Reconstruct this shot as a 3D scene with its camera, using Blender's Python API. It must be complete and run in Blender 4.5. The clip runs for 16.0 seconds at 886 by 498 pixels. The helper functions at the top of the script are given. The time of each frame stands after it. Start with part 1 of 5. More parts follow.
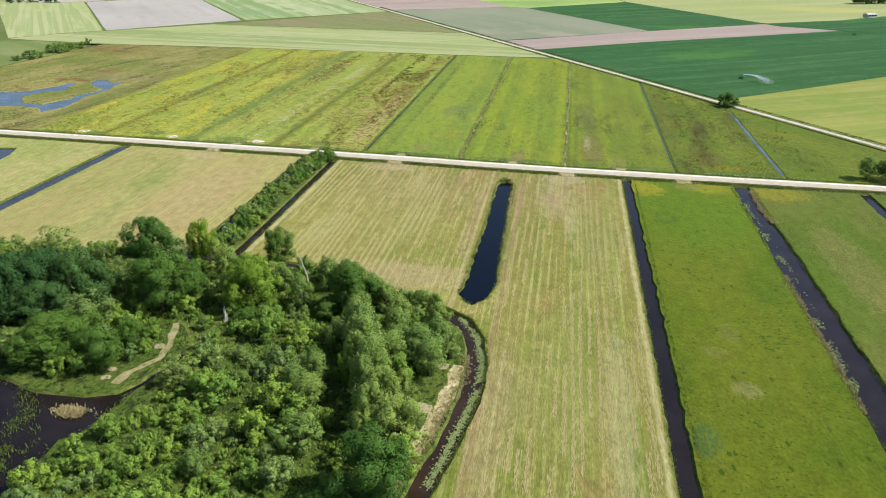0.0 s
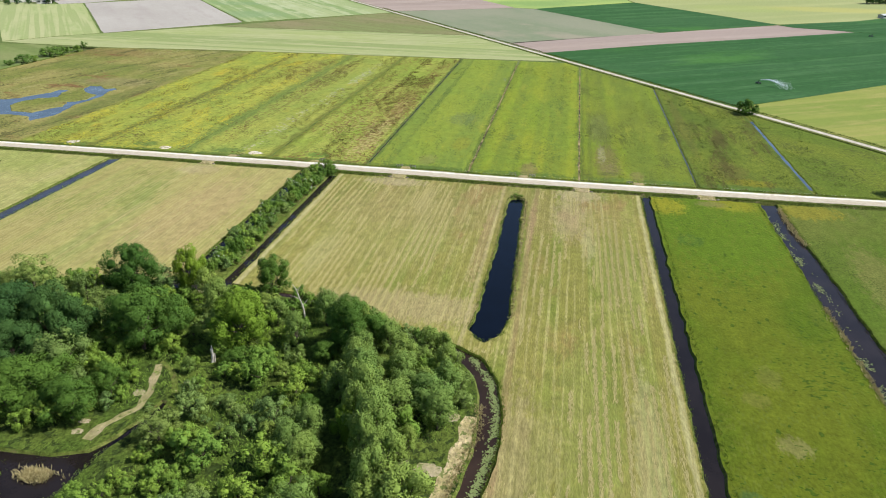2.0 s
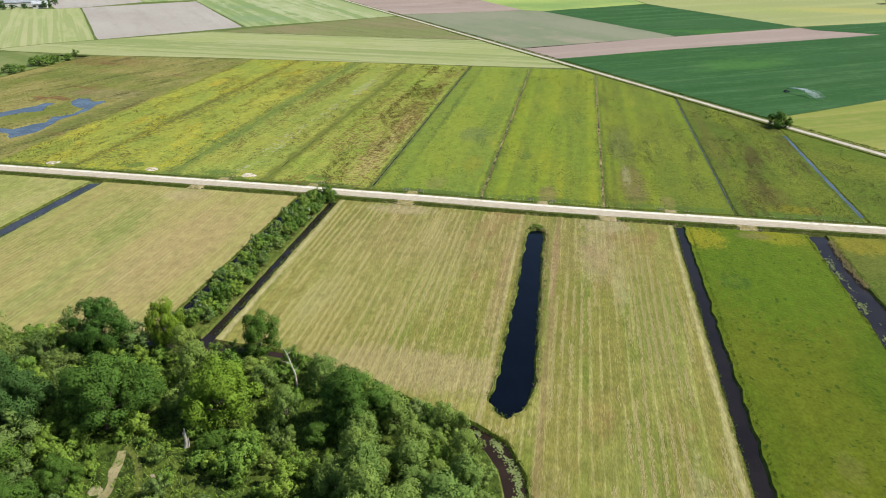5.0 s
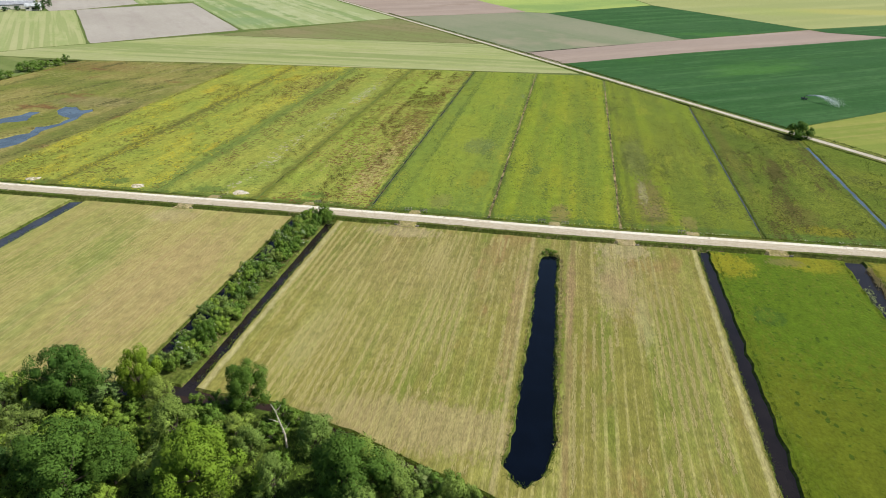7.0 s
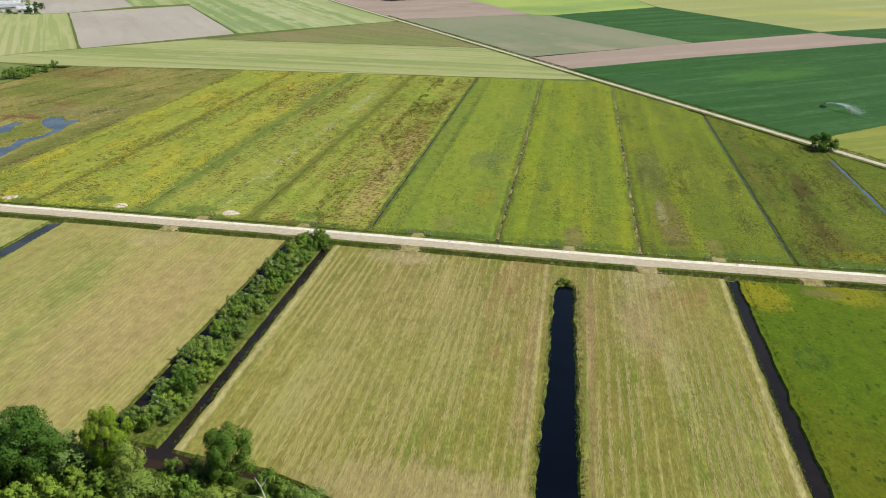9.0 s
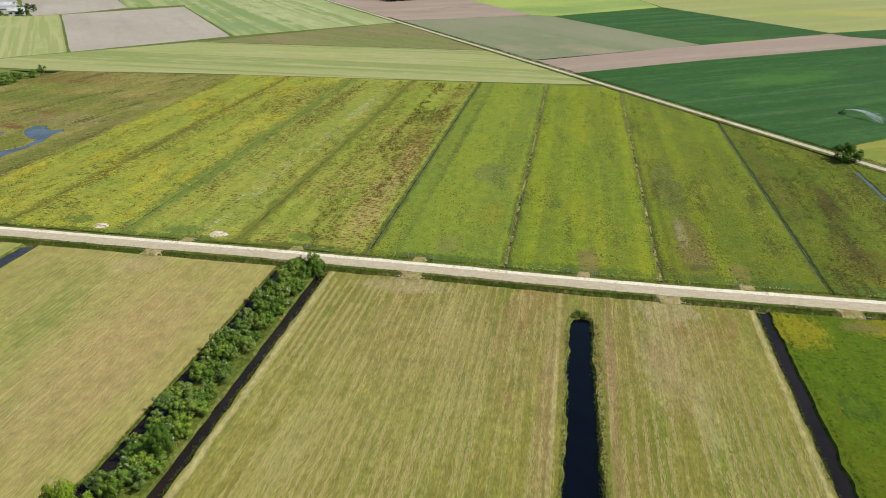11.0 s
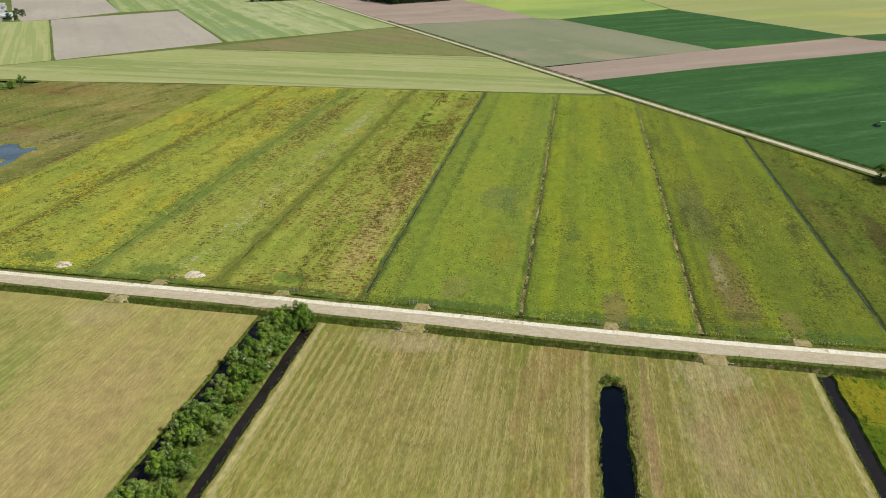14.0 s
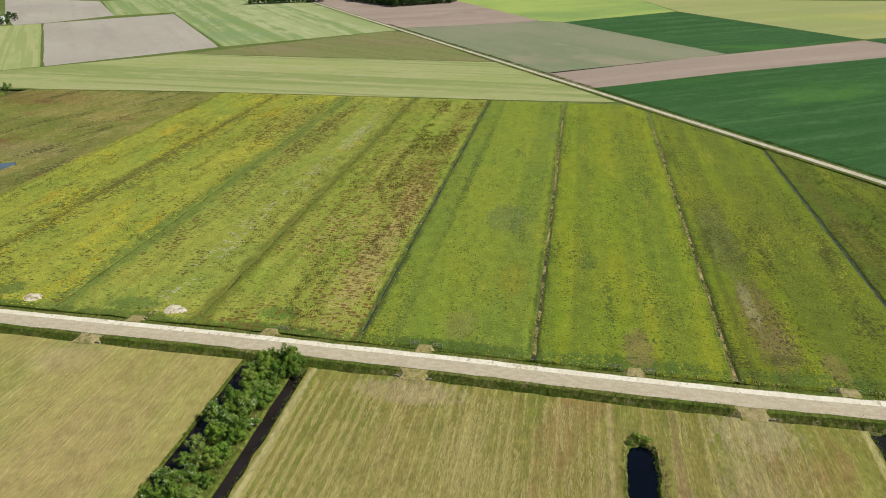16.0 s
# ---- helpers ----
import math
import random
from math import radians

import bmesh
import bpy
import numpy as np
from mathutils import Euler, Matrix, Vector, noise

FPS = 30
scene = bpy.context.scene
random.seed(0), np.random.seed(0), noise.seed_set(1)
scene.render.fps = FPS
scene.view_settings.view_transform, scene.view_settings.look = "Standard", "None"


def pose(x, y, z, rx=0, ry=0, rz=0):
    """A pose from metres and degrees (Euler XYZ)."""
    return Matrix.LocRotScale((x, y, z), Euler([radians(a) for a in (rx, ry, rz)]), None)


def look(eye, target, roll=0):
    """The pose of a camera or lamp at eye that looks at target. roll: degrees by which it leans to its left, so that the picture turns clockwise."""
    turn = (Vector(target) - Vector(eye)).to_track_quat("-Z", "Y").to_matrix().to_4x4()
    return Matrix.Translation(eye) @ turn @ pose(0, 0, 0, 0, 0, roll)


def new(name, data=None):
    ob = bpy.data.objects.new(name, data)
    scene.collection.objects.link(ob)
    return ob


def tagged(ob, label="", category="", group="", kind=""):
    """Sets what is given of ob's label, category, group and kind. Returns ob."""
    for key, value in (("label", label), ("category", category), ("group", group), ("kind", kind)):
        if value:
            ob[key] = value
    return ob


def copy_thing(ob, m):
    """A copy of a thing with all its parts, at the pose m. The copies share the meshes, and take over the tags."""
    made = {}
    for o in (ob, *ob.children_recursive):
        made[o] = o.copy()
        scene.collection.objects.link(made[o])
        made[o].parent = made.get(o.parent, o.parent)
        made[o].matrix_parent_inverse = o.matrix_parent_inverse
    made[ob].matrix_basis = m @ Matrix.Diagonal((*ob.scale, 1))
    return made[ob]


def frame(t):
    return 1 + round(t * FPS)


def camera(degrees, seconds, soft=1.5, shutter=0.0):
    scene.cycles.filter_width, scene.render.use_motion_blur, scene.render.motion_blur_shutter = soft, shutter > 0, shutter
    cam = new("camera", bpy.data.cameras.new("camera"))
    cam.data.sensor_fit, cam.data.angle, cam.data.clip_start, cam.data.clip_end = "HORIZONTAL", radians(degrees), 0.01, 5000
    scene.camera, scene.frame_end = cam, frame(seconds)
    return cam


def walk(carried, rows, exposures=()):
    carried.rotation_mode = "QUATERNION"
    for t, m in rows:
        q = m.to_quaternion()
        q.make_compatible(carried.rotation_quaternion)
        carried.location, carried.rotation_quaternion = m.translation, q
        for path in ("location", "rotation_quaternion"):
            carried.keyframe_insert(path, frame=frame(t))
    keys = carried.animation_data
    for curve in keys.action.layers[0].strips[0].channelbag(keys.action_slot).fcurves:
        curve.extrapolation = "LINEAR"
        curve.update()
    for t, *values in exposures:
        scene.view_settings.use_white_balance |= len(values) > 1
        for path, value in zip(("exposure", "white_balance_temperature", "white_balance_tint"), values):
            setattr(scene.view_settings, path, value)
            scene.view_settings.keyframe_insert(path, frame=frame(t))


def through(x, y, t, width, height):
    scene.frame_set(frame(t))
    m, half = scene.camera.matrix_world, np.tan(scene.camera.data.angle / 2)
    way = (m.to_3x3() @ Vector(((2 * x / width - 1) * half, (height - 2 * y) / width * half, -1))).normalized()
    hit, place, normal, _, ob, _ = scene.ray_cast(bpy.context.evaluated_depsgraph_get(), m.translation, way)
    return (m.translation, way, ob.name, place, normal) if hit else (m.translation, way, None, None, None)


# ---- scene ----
cam = camera(64.1, 16.0, soft=1.0)
PATH = [
    (0, (0.574, 0.921, 59.441), (0.706, 2.737, 58.612), 0.7),
    (0.5, (0.595, 3.877, 59.461), (0.724, 5.693, 58.632), 0.7),
    (1, (0.536, 6.867, 59.538), (0.663, 8.683, 58.709), 0.6),
    (1.5, (0.499, 9.844, 59.612), (0.624, 11.659, 58.781), 0.6),
    (2, (0.486, 12.964, 59.673), (0.608, 14.779, 58.842), 0.6),
    (2.5, (0.474, 16.076, 59.721), (0.593, 17.892, 58.89), 0.5),
    (3, (0.465, 19.194, 59.77), (0.58, 21.01, 58.94), 0.5),
    (3.5, (0.407, 22.256, 59.805), (0.521, 24.072, 58.974), 0.5),
    (4, (0.39, 25.419, 59.846), (0.501, 27.235, 59.015), 0.4),
    (6.5, (0.22, 41.135, 60.144), (0.325, 42.951, 59.312), 0.2),
    (7, (0.118, 44.404, 60.2), (0.223, 46.22, 59.368), 0.2),
    (7.5, (-0.008, 47.562, 60.255), (0.096, 49.378, 59.423), 0.1),
    (8, (-0.123, 50.799, 60.306), (-0.019, 52.615, 59.474), 0.1),
    (8.5, (-0.226, 54.002, 60.312), (-0.122, 55.818, 59.481), 0.1),
    (9, (-0.239, 57.278, 60.318), (-0.134, 59.094, 59.487), 0.1),
    (11.5, (-0.335, 72.709, 60.431), (-0.23, 74.524, 59.597), -0.1),
    (12, (-0.283, 75.969, 60.402), (-0.178, 77.784, 59.569), -0.2),
    (12.5, (-0.147, 79.352, 60.336), (-0.04, 81.167, 59.502), -0.2),
    (13, (-0.034, 82.606, 60.259), (0.07, 84.421, 59.425), -0.2),
    (13.5, (0.077, 85.781, 60.196), (0.181, 87.596, 59.362), -0.2),
    (14, (0.14, 88.976, 60.154), (0.24, 90.792, 59.322), -0.3),
    (14.5, (0.191, 92.24, 60.143), (0.289, 94.057, 59.312), -0.4),
    (15, (0.184, 95.494, 60.103), (0.282, 97.31, 59.272), -0.4),
    (15.5, (0.222, 98.758, 60.115), (0.319, 100.575, 59.285), -0.4),
    (16, (0.346, 101.98, 60.187), (0.443, 103.797, 59.357), -0.4),
]
walk(cam, [(t, look(eye, target, roll)) for t, eye, target, roll in PATH],
     exposures=((0, 0.21, 6000, 12), (4, 0.07, 6130, 11), (7, -0.05, 6380, 10), (9, -0.14, 6530, 8.5), (12.5, -0.25, 6720, 7), (16, -0.29, 6760, 6.5)))

# ---- world and light ----
SUN_DIR = Vector((0.66, -0.12, 0.74)).normalized()
world = bpy.data.worlds.new("sky")
scene.world = world
world.use_nodes = True
wn = world.node_tree
sky = wn.nodes.new("ShaderNodeTexSky")
sky.sky_type = "NISHITA"
sky.sun_disc = False
sky.sun_elevation = math.asin(SUN_DIR.z)
sky.sun_rotation = math.atan2(SUN_DIR.x, SUN_DIR.y)
wn.links.new(sky.outputs[0], wn.nodes["Background"].inputs[0])
wn.nodes["Background"].inputs[1].default_value = 0.091
sun = new("sun", bpy.data.lights.new("sun", "SUN"))
sun.data.energy = 5.0
sun.data.angle = radians(0.53)
sun.data.color = (1.0, 0.96, 0.88)
sun.matrix_world = look(SUN_DIR * 300, (0, 0, 0))

# ---- plan: u runs along the gravel road, v across it to the north ----
PLAN = pose(0, 193.5, 0, 0, 0, -13.66)
RNG = random.Random(7)


def at(u, v, z=0.0, turn=0.0, size=1.0):
    return PLAN @ pose(u, v, z, 0, 0, turn) @ Matrix.Diagonal((size, size, size, 1))


ROAD_BENDS = ((-400, 1.2), (-130, 1.2), (-88, 1.0), (-50, 0.6), (-30, 0.5), (-10, -0.1), (6, -0.3), (23, -1.0), (39, -1.35), (54, -1.5), (66, -1.3), (100, -1.0), (130, -0.3), (400, 0.0))


def road_mid(u):
    return float(np.interp(u, [p[0] for p in ROAD_BENDS], [p[1] for p in ROAD_BENDS]))


def lane_u(v):
    """The middle of the farm lane that crosses the plan."""
    return 94 - 0.7105 * (v - 109.2)


# ---- materials ----
class Nodes:
    """A short way to write node materials."""

    def __init__(self, name):
        self.mat = bpy.data.materials.new(name)
        self.mat.use_nodes = True
        self.tree = self.mat.node_tree
        self.bsdf = self.tree.nodes["Principled BSDF"]
        self.where = self.tree.nodes.new("ShaderNodeTexCoord").outputs["Object"]

    def node(self, kind, values=(), operation="", blend_type="", vector_type="", interpolation_type=""):
        n = self.tree.nodes.new(kind)
        if operation:
            n.operation = operation
        if blend_type:
            n.data_type, n.blend_type = "RGBA", blend_type
        if vector_type:
            n.vector_type = vector_type
        if interpolation_type:
            n.interpolation_type = interpolation_type
        for key, value in dict(values).items():
            self.put(n.inputs[key], value)
        return n

    def put(self, socket, value):
        if isinstance(value, bpy.types.NodeSocket):
            self.tree.links.new(value, socket)
        else:
            socket.default_value = value

    def stretched(self, su, sv, turn=0.0):
        m = self.node("ShaderNodeMapping", {"Vector": self.where}, vector_type="TEXTURE")
        m.inputs["Rotation"].default_value = (0, 0, radians(turn))
        m.inputs["Scale"].default_value = (1 / su, 1 / sv, 1.0)
        return m.outputs[0]

    def noise(self, su, sv=None, detail=4.0, rough=0.55, turn=0.0, bend=0.0):
        where = self.stretched(su, su if sv is None else sv, turn)
        return self.node("ShaderNodeTexNoise", {"Vector": where, "Scale": 1.0, "Detail": detail, "Roughness": rough, "Distortion": bend}).outputs[0]

    def steps(self, value, low, high):
        n = self.node("ShaderNodeMapRange", {0: value, 1: low, 2: high, 3: 0.0, 4: 1.0}, interpolation_type="SMOOTHSTEP")
        return n.outputs[0]

    def calc(self, op, a, b=0.0):
        return self.node("ShaderNodeMath", {0: a, 1: b}, operation=op).outputs[0]

    def mix(self, f, a, b, blend="MIX"):
        n = self.node("ShaderNodeMix", {0: f}, blend_type=blend)
        for socket, value in ((n.inputs[6], a), (n.inputs[7], b)):
            self.put(socket, value if isinstance(value, bpy.types.NodeSocket) else (*value, 1.0))
        return n.outputs[2]

    def blob(self, u, v, ru, rv, soft=0.36):
        """One patch with a ragged edge, round (u, v)."""
        m = self.node("ShaderNodeMapping", {"Vector": self.where}, vector_type="TEXTURE")
        m.inputs["Location"].default_value = (u, v, 0)
        m.inputs["Scale"].default_value = (ru, rv, 1000.0)
        far = self.node("ShaderNodeVectorMath", {0: m.outputs[0]}, operation="LENGTH").outputs["Value"]
        far = self.calc("ADD", far, self.calc("MULTIPLY", self.calc("SUBTRACT", self.noise(1.1, 0.45, 5.0, 0.75), 0.5), 2.6))
        return self.calc("SUBTRACT", 1.0, self.steps(far, 1.0 - soft, 1.0 + soft * 0.5))

    def dots(self, size, long, area, low, high, rate, near=None, turn=0.0, grow=0.45):
        """Single round clumps, thick where a broad noise or a patch gathers them."""
        n = self.node("ShaderNodeTexVoronoi", {"Vector": self.stretched(size, size * long, turn), "Scale": 1.0})
        n.voronoi_dimensions = "2D"
        chance = self.node("ShaderNodeSeparateColor", {0: n.outputs["Color"]}).outputs[0]
        thick = self.calc("MULTIPLY", self.steps(self.noise(area[0], area[1], 4.0, 0.65), low, high), rate)
        if near:
            thick = self.calc("MULTIPLY", thick, self.blob(*near))
        there = self.calc("LESS_THAN", chance, thick)
        ragged = self.calc("ADD", n.outputs["Distance"], self.calc("MULTIPLY", self.calc("SUBTRACT", self.noise(size * 3.0, None, 2.0, 0.6), 0.5), 0.35))
        return self.calc("MULTIPLY", there, self.calc("SUBTRACT", 1.0, self.steps(ragged, grow - 0.07, grow + 0.03)))

    def grain(self, colour, value, low, high):
        """Lighter and darker by a noise."""
        f = self.node("ShaderNodeMapRange", {0: value, 1: 0.34, 2: 0.66, 3: low, 4: high}).outputs[0]
        c = self.node("ShaderNodeCombineColor", {0: f, 1: f, 2: f}).outputs[0]
        return self.mix(1.0, colour, c, "MULTIPLY")

    def done(self, colour, rough=0.95, bump=None, depth=0.1, spec=0.1):
        self.put(self.bsdf.inputs["Base Color"], colour if isinstance(colour, bpy.types.NodeSocket) else (*colour, 1.0))
        self.put(self.bsdf.inputs["Roughness"], rough)
        self.bsdf.inputs["Specular IOR Level"].default_value = spec
        if bump is not None:
            b = self.node("ShaderNodeBump", {"Height": bump, "Distance": depth, "Strength": 1.0})
            self.tree.links.new(b.outputs[0], self.bsdf.inputs["Normal"])
        return self.mat


def grassland(name, base, patch, rows=None, row_turn=0.0, row_pitch=0.9, row_amount=0.6, flecks=None, fleck_size=2.6, fleck_cut=0.62, fleck_long=1.4, patch_size=0.035, grain=(0.62, 1.38), more=None, blobs=(), bands=None, windrows=None, mottle=0.14, relief=0.08, clump=1.0, spots=(), lines=(), fibre=(2.1, 1.4), fuzz=None, dots=()):
    """Grass seen from the air: a base colour, broad patches of another, mown or drilled rows, and scattered flecks."""
    m = Nodes(name)
    broad = m.noise(patch_size, patch_size * 0.6, 5.0, 0.6, row_turn)
    colour = m.mix(m.steps(broad, 0.38, 0.62), base, patch)
    if more:
        colour = m.mix(m.steps(m.noise(more[1], more[1] * more[2], 4.0, 0.65, row_turn), more[3], more[3] + 0.12), colour, more[0])
    if bands:
        line = m.noise(bands[1], bands[1] * 0.015, 1.0, 0.5, row_turn)
        colour = m.mix(m.calc("MULTIPLY", m.steps(line, 0.45, 0.55), bands[2]), colour, bands[0])
    for tint, u, v, ru, rv, amount in blobs:
        colour = m.mix(m.calc("MULTIPLY", m.blob(u, v, ru, rv), amount), colour, tint)
    for u0, half, tint, amount in lines:
        u = m.node("ShaderNodeSeparateXYZ", {0: m.where}).outputs[0]
        stray = m.calc("MULTIPLY", m.calc("SUBTRACT", m.noise(0.45, 0.16, 5.0, 0.7), 0.5), half * 2.4)
        off = m.calc("ABSOLUTE", m.calc("ADD", m.calc("SUBTRACT", u, u0), stray))
        f = m.calc("SUBTRACT", 1.0, m.steps(off, half * 0.25, half * 1.15))
        colour = m.mix(m.calc("MULTIPLY", f, amount), colour, tint)
    fine = m.noise(*fibre, 3.0, 0.68, row_turn)
    if rows:
        line = m.noise(row_pitch, row_pitch * 0.03, 2.0, 0.6, row_turn)
        broken = m.noise(row_pitch * 2.2, row_pitch * 0.55, 4.0, 0.7, row_turn)
        mask = m.steps(m.noise(0.09, 0.03, 3.0, 0.55, row_turn), 0.34, 0.6)
        f = m.steps(m.calc("ADD", m.calc("MULTIPLY", line, 0.65), m.calc("MULTIPLY", broken, 0.35)), 0.47, 0.6)
        colour = m.mix(m.calc("MULTIPLY", m.calc("MULTIPLY", f, mask), row_amount), colour, rows)
    if windrows:
        u = m.node("ShaderNodeSeparateXYZ", {0: m.where}).outputs[0]
        wander = m.calc("MULTIPLY", m.noise(0.05, 0.012, 2.0, 0.5), 7.0)
        wave = m.calc("SINE", m.calc("ADD", m.calc("MULTIPLY", u, math.tau / windrows[0]), wander))
        streak = m.calc("MULTIPLY", m.calc("SUBTRACT", m.noise(1.9, 0.035, 4.0, 0.65), 0.5), 4.6)
        tuft = m.calc("MULTIPLY", m.calc("SUBTRACT", m.noise(5.0, 1.1, 3.0, 0.7), 0.5), 2.6)
        wave = m.calc("ADD", m.calc("MULTIPLY", wave, 0.42), m.calc("ADD", streak, tuft))
        mask = m.steps(m.noise(0.08, 0.025, 4.0, 0.6), 0.30, 0.62)
        colour = m.mix(m.calc("MULTIPLY", m.calc("MULTIPLY", m.steps(wave, 0.05, 0.9), m.calc("ADD", m.calc("MULTIPLY", mask, 0.8), 0.2)), windrows[2]), colour, windrows[1])
        low = m.calc("SUBTRACT", 1.0, m.steps(wave, -0.9, -0.15))
        colour = m.mix(m.calc("MULTIPLY", low, windrows[2] * 0.45), colour, windrows[3])
    if flecks:
        area = m.calc("MULTIPLY", m.calc("SUBTRACT", m.noise(0.09, 0.035, 4.0, 0.65, row_turn), 0.5), 0.75 * clump)
        f = m.calc("ADD", m.noise(fleck_size, fleck_size / fleck_long, 2.0, 0.6, row_turn), area)
        colour = m.mix(m.calc("MULTIPLY", m.steps(f, fleck_cut, fleck_cut + 0.035), 0.85), colour, flecks)
    for k, (tint, size, long, cut, gather) in enumerate(spots):
        area = m.calc("MULTIPLY", m.calc("SUBTRACT", m.noise(0.14 + 0.03 * k, 0.028, 4.0, 0.65, row_turn + 0.4 * k), 0.5), gather)
        f = m.calc("ADD", m.noise(size, size * long, 2.0, 0.6, row_turn + 3 * k), area)
        colour = m.mix(m.calc("MULTIPLY", m.steps(f, cut, cut + 0.03), 0.85), colour, tint)
    for tint, size, long, area, low, high, rate, near in dots:
        colour = m.mix(m.calc("MULTIPLY", m.dots(size, long, area, low, high, rate, near, row_turn), 0.9), colour, tint)
    colour = m.grain(colour, fine, *grain)
    colour = m.grain(colour, m.noise(0.5, 0.3, 3.0, 0.6, row_turn), 1 - mottle, 1 + mottle)
    if fuzz:
        m.bsdf.inputs["Sheen Weight"].default_value = fuzz[0]
        m.bsdf.inputs["Sheen Roughness"].default_value = 0.35
        m.bsdf.inputs["Sheen Tint"].default_value = (*fuzz[1], 1.0)
    return m.done(colour, 0.95, fine, relief)


HAY_EAST = grassland("mown_hay_east", fuzz=(0.3, (0.60, 0.52, 0.22)), base=(0.250, 0.238, 0.059), patch=(0.152, 0.178, 0.029), patch_size=0.035, more=((0.250, 0.168, 0.062), 0.06, 0.4, 0.565), bands=((0.222, 0.188, 0.048), 0.33, 0.55), windrows=(1.45, (0.410, 0.362, 0.140), 0.55, (0.142, 0.148, 0.028)), fibre=(3.4, 0.9),
                     blobs=(((0.46, 0.41, 0.22), -3, -52, 3.0, 10, 0.25), ((0.44, 0.38, 0.20), 12, -22, 2.0, 10, 0.3), ((0.42, 0.36, 0.20), 50, -38, 1.6, 10, 0.35), ((0.31, 0.25, 0.12), 40.0, -110, 2.6, 20, 0.5), ((0.39, 0.35, 0.17), 57, -106, 2.2, 24, 0.4), ((0.290, 0.262, 0.082), 6, -36, 17, 26, 0.55), ((0.185, 0.215, 0.045), 49, -98, 5, 22, 0.55), ((0.20, 0.22, 0.05), 56, -55, 4, 18, 0.5), ((0.20, 0.215, 0.05), 16, -40, 6, 14, 0.45), ((0.265, 0.200, 0.085), 22, -22, 40, 17, 0.35), ((0.37, 0.295, 0.17), 1.4, -8, 9, 3.0, 0.6), ((0.37, 0.30, 0.17), 48.0, -9, 6, 5, 0.6), ((0.34, 0.275, 0.15), 46, -24, 4, 14, 0.45), ((0.30, 0.205, 0.100), 28.5, -40, 1.2, 24, 0.6), ((0.28, 0.19, 0.095), 37.6, -30, 0.9, 16, 0.7), ((0.34, 0.265, 0.135), 18, -71, 16, 6, 0.6), ((0.25, 0.22, 0.08), 41, -105, 6, 10, 0.5)), grain=(0.78, 1.22), lines=((-13.5, 0.7, (0.42, 0.375, 0.18), 0.8), (62.0, 0.6, (0.40, 0.36, 0.17), 0.7), (29.6, 0.5, (0.38, 0.31, 0.15), 0.6), (37.9, 0.8, (0.27, 0.185, 0.09), 0.6)))
HAY_WEST = grassland("mown_hay_west", (0.338, 0.300, 0.101), (0.280, 0.274, 0.078), patch_size=0.03, more=((0.245, 0.262, 0.076), 0.045, 0.25, 0.50), bands=((0.335, 0.245, 0.105), 0.28, 0.3), windrows=(0.95, (0.455, 0.405, 0.175), 0.46, (0.235, 0.212, 0.062)), fibre=(3.6, 0.8),
                     blobs=(((0.365, 0.262, 0.125), -38, -38, 10, 26, 0.5), ((0.238, 0.262, 0.070), -64, -26, 8, 18, 0.4), ((0.175, 0.22, 0.045), -56, -29, 4.5, 11, 0.5), ((0.24, 0.24, 0.065), -62, -14, 9, 6, 0.5), ((0.38, 0.30, 0.155), -52, -9, 6, 4, 0.6), ((0.20, 0.23, 0.05), -70, -40, 4, 8, 0.4)), grain=(0.87, 1.13))
MEADOW_GREEN = grassland("lush_meadow", fuzz=(0.95, (0.54, 0.66, 0.08)), dots=(((0.036, 0.068, 0.005), 1.3, 0.6, (0.05, 0.03), 0.36, 0.7, 0.05, None), ((0.100, 0.122, 0.012), 2.2, 0.5, (0.08, 0.04), 0.42, 0.68, 0.35, None)), base=(0.065, 0.103, 0.005), patch=(0.103, 0.122, 0.008), flecks=(0.034, 0.070, 0.005), fleck_size=0.9, fleck_cut=0.64, fleck_long=0.6, more=((0.100, 0.121, 0.013), 0.06, 0.3, 0.58),
                         blobs=(((0.072, 0.125, 0.006), 78, -26, 15, 24, 0.9), ((0.24, 0.20, 0.085), 75.2, -97.5, 2.2, 2.2, 0.4), ((0.20, 0.18, 0.05), 75.5, -82, 1.8, 3, 0.25), ((0.21, 0.18, 0.05), 72.5, -88, 2, 2, 0.25), ((0.045, 0.10, 0.03), 67.6, -110, 1.8, 4, 0.6), ((0.040, 0.082, 0.010), 71.0, -31.8, 2.9, 3.2, 0.9), ((0.075, 0.125, 0.010), 71.0, -31.8, 1.7, 1.9, 0.9), ((0.26, 0.22, 0.015), 68, -12, 5, 6, 0.7), ((0.25, 0.21, 0.015), 84, -9, 6, 4, 0.6), ((0.16, 0.13, 0.05), 79, -9, 3.5, 2, 0.7)), grain=(0.8, 1.2))
MEADOW_EAST = grassland("rough_meadow", fuzz=(0.25, (0.594, 0.767, 0.108)), base=(0.079, 0.122, 0.012), patch=(0.113, 0.130, 0.023), flecks=(0.055, 0.081, 0.012), more=((0.137, 0.130, 0.041), 0.05, 0.3, 0.57),
                        blobs=(((0.22, 0.17, 0.065), 104.5, -50, 5, 22, 0.35), ((0.24, 0.20, 0.02), 100, -10, 8, 5, 0.6)), grain=(0.78, 1.22))
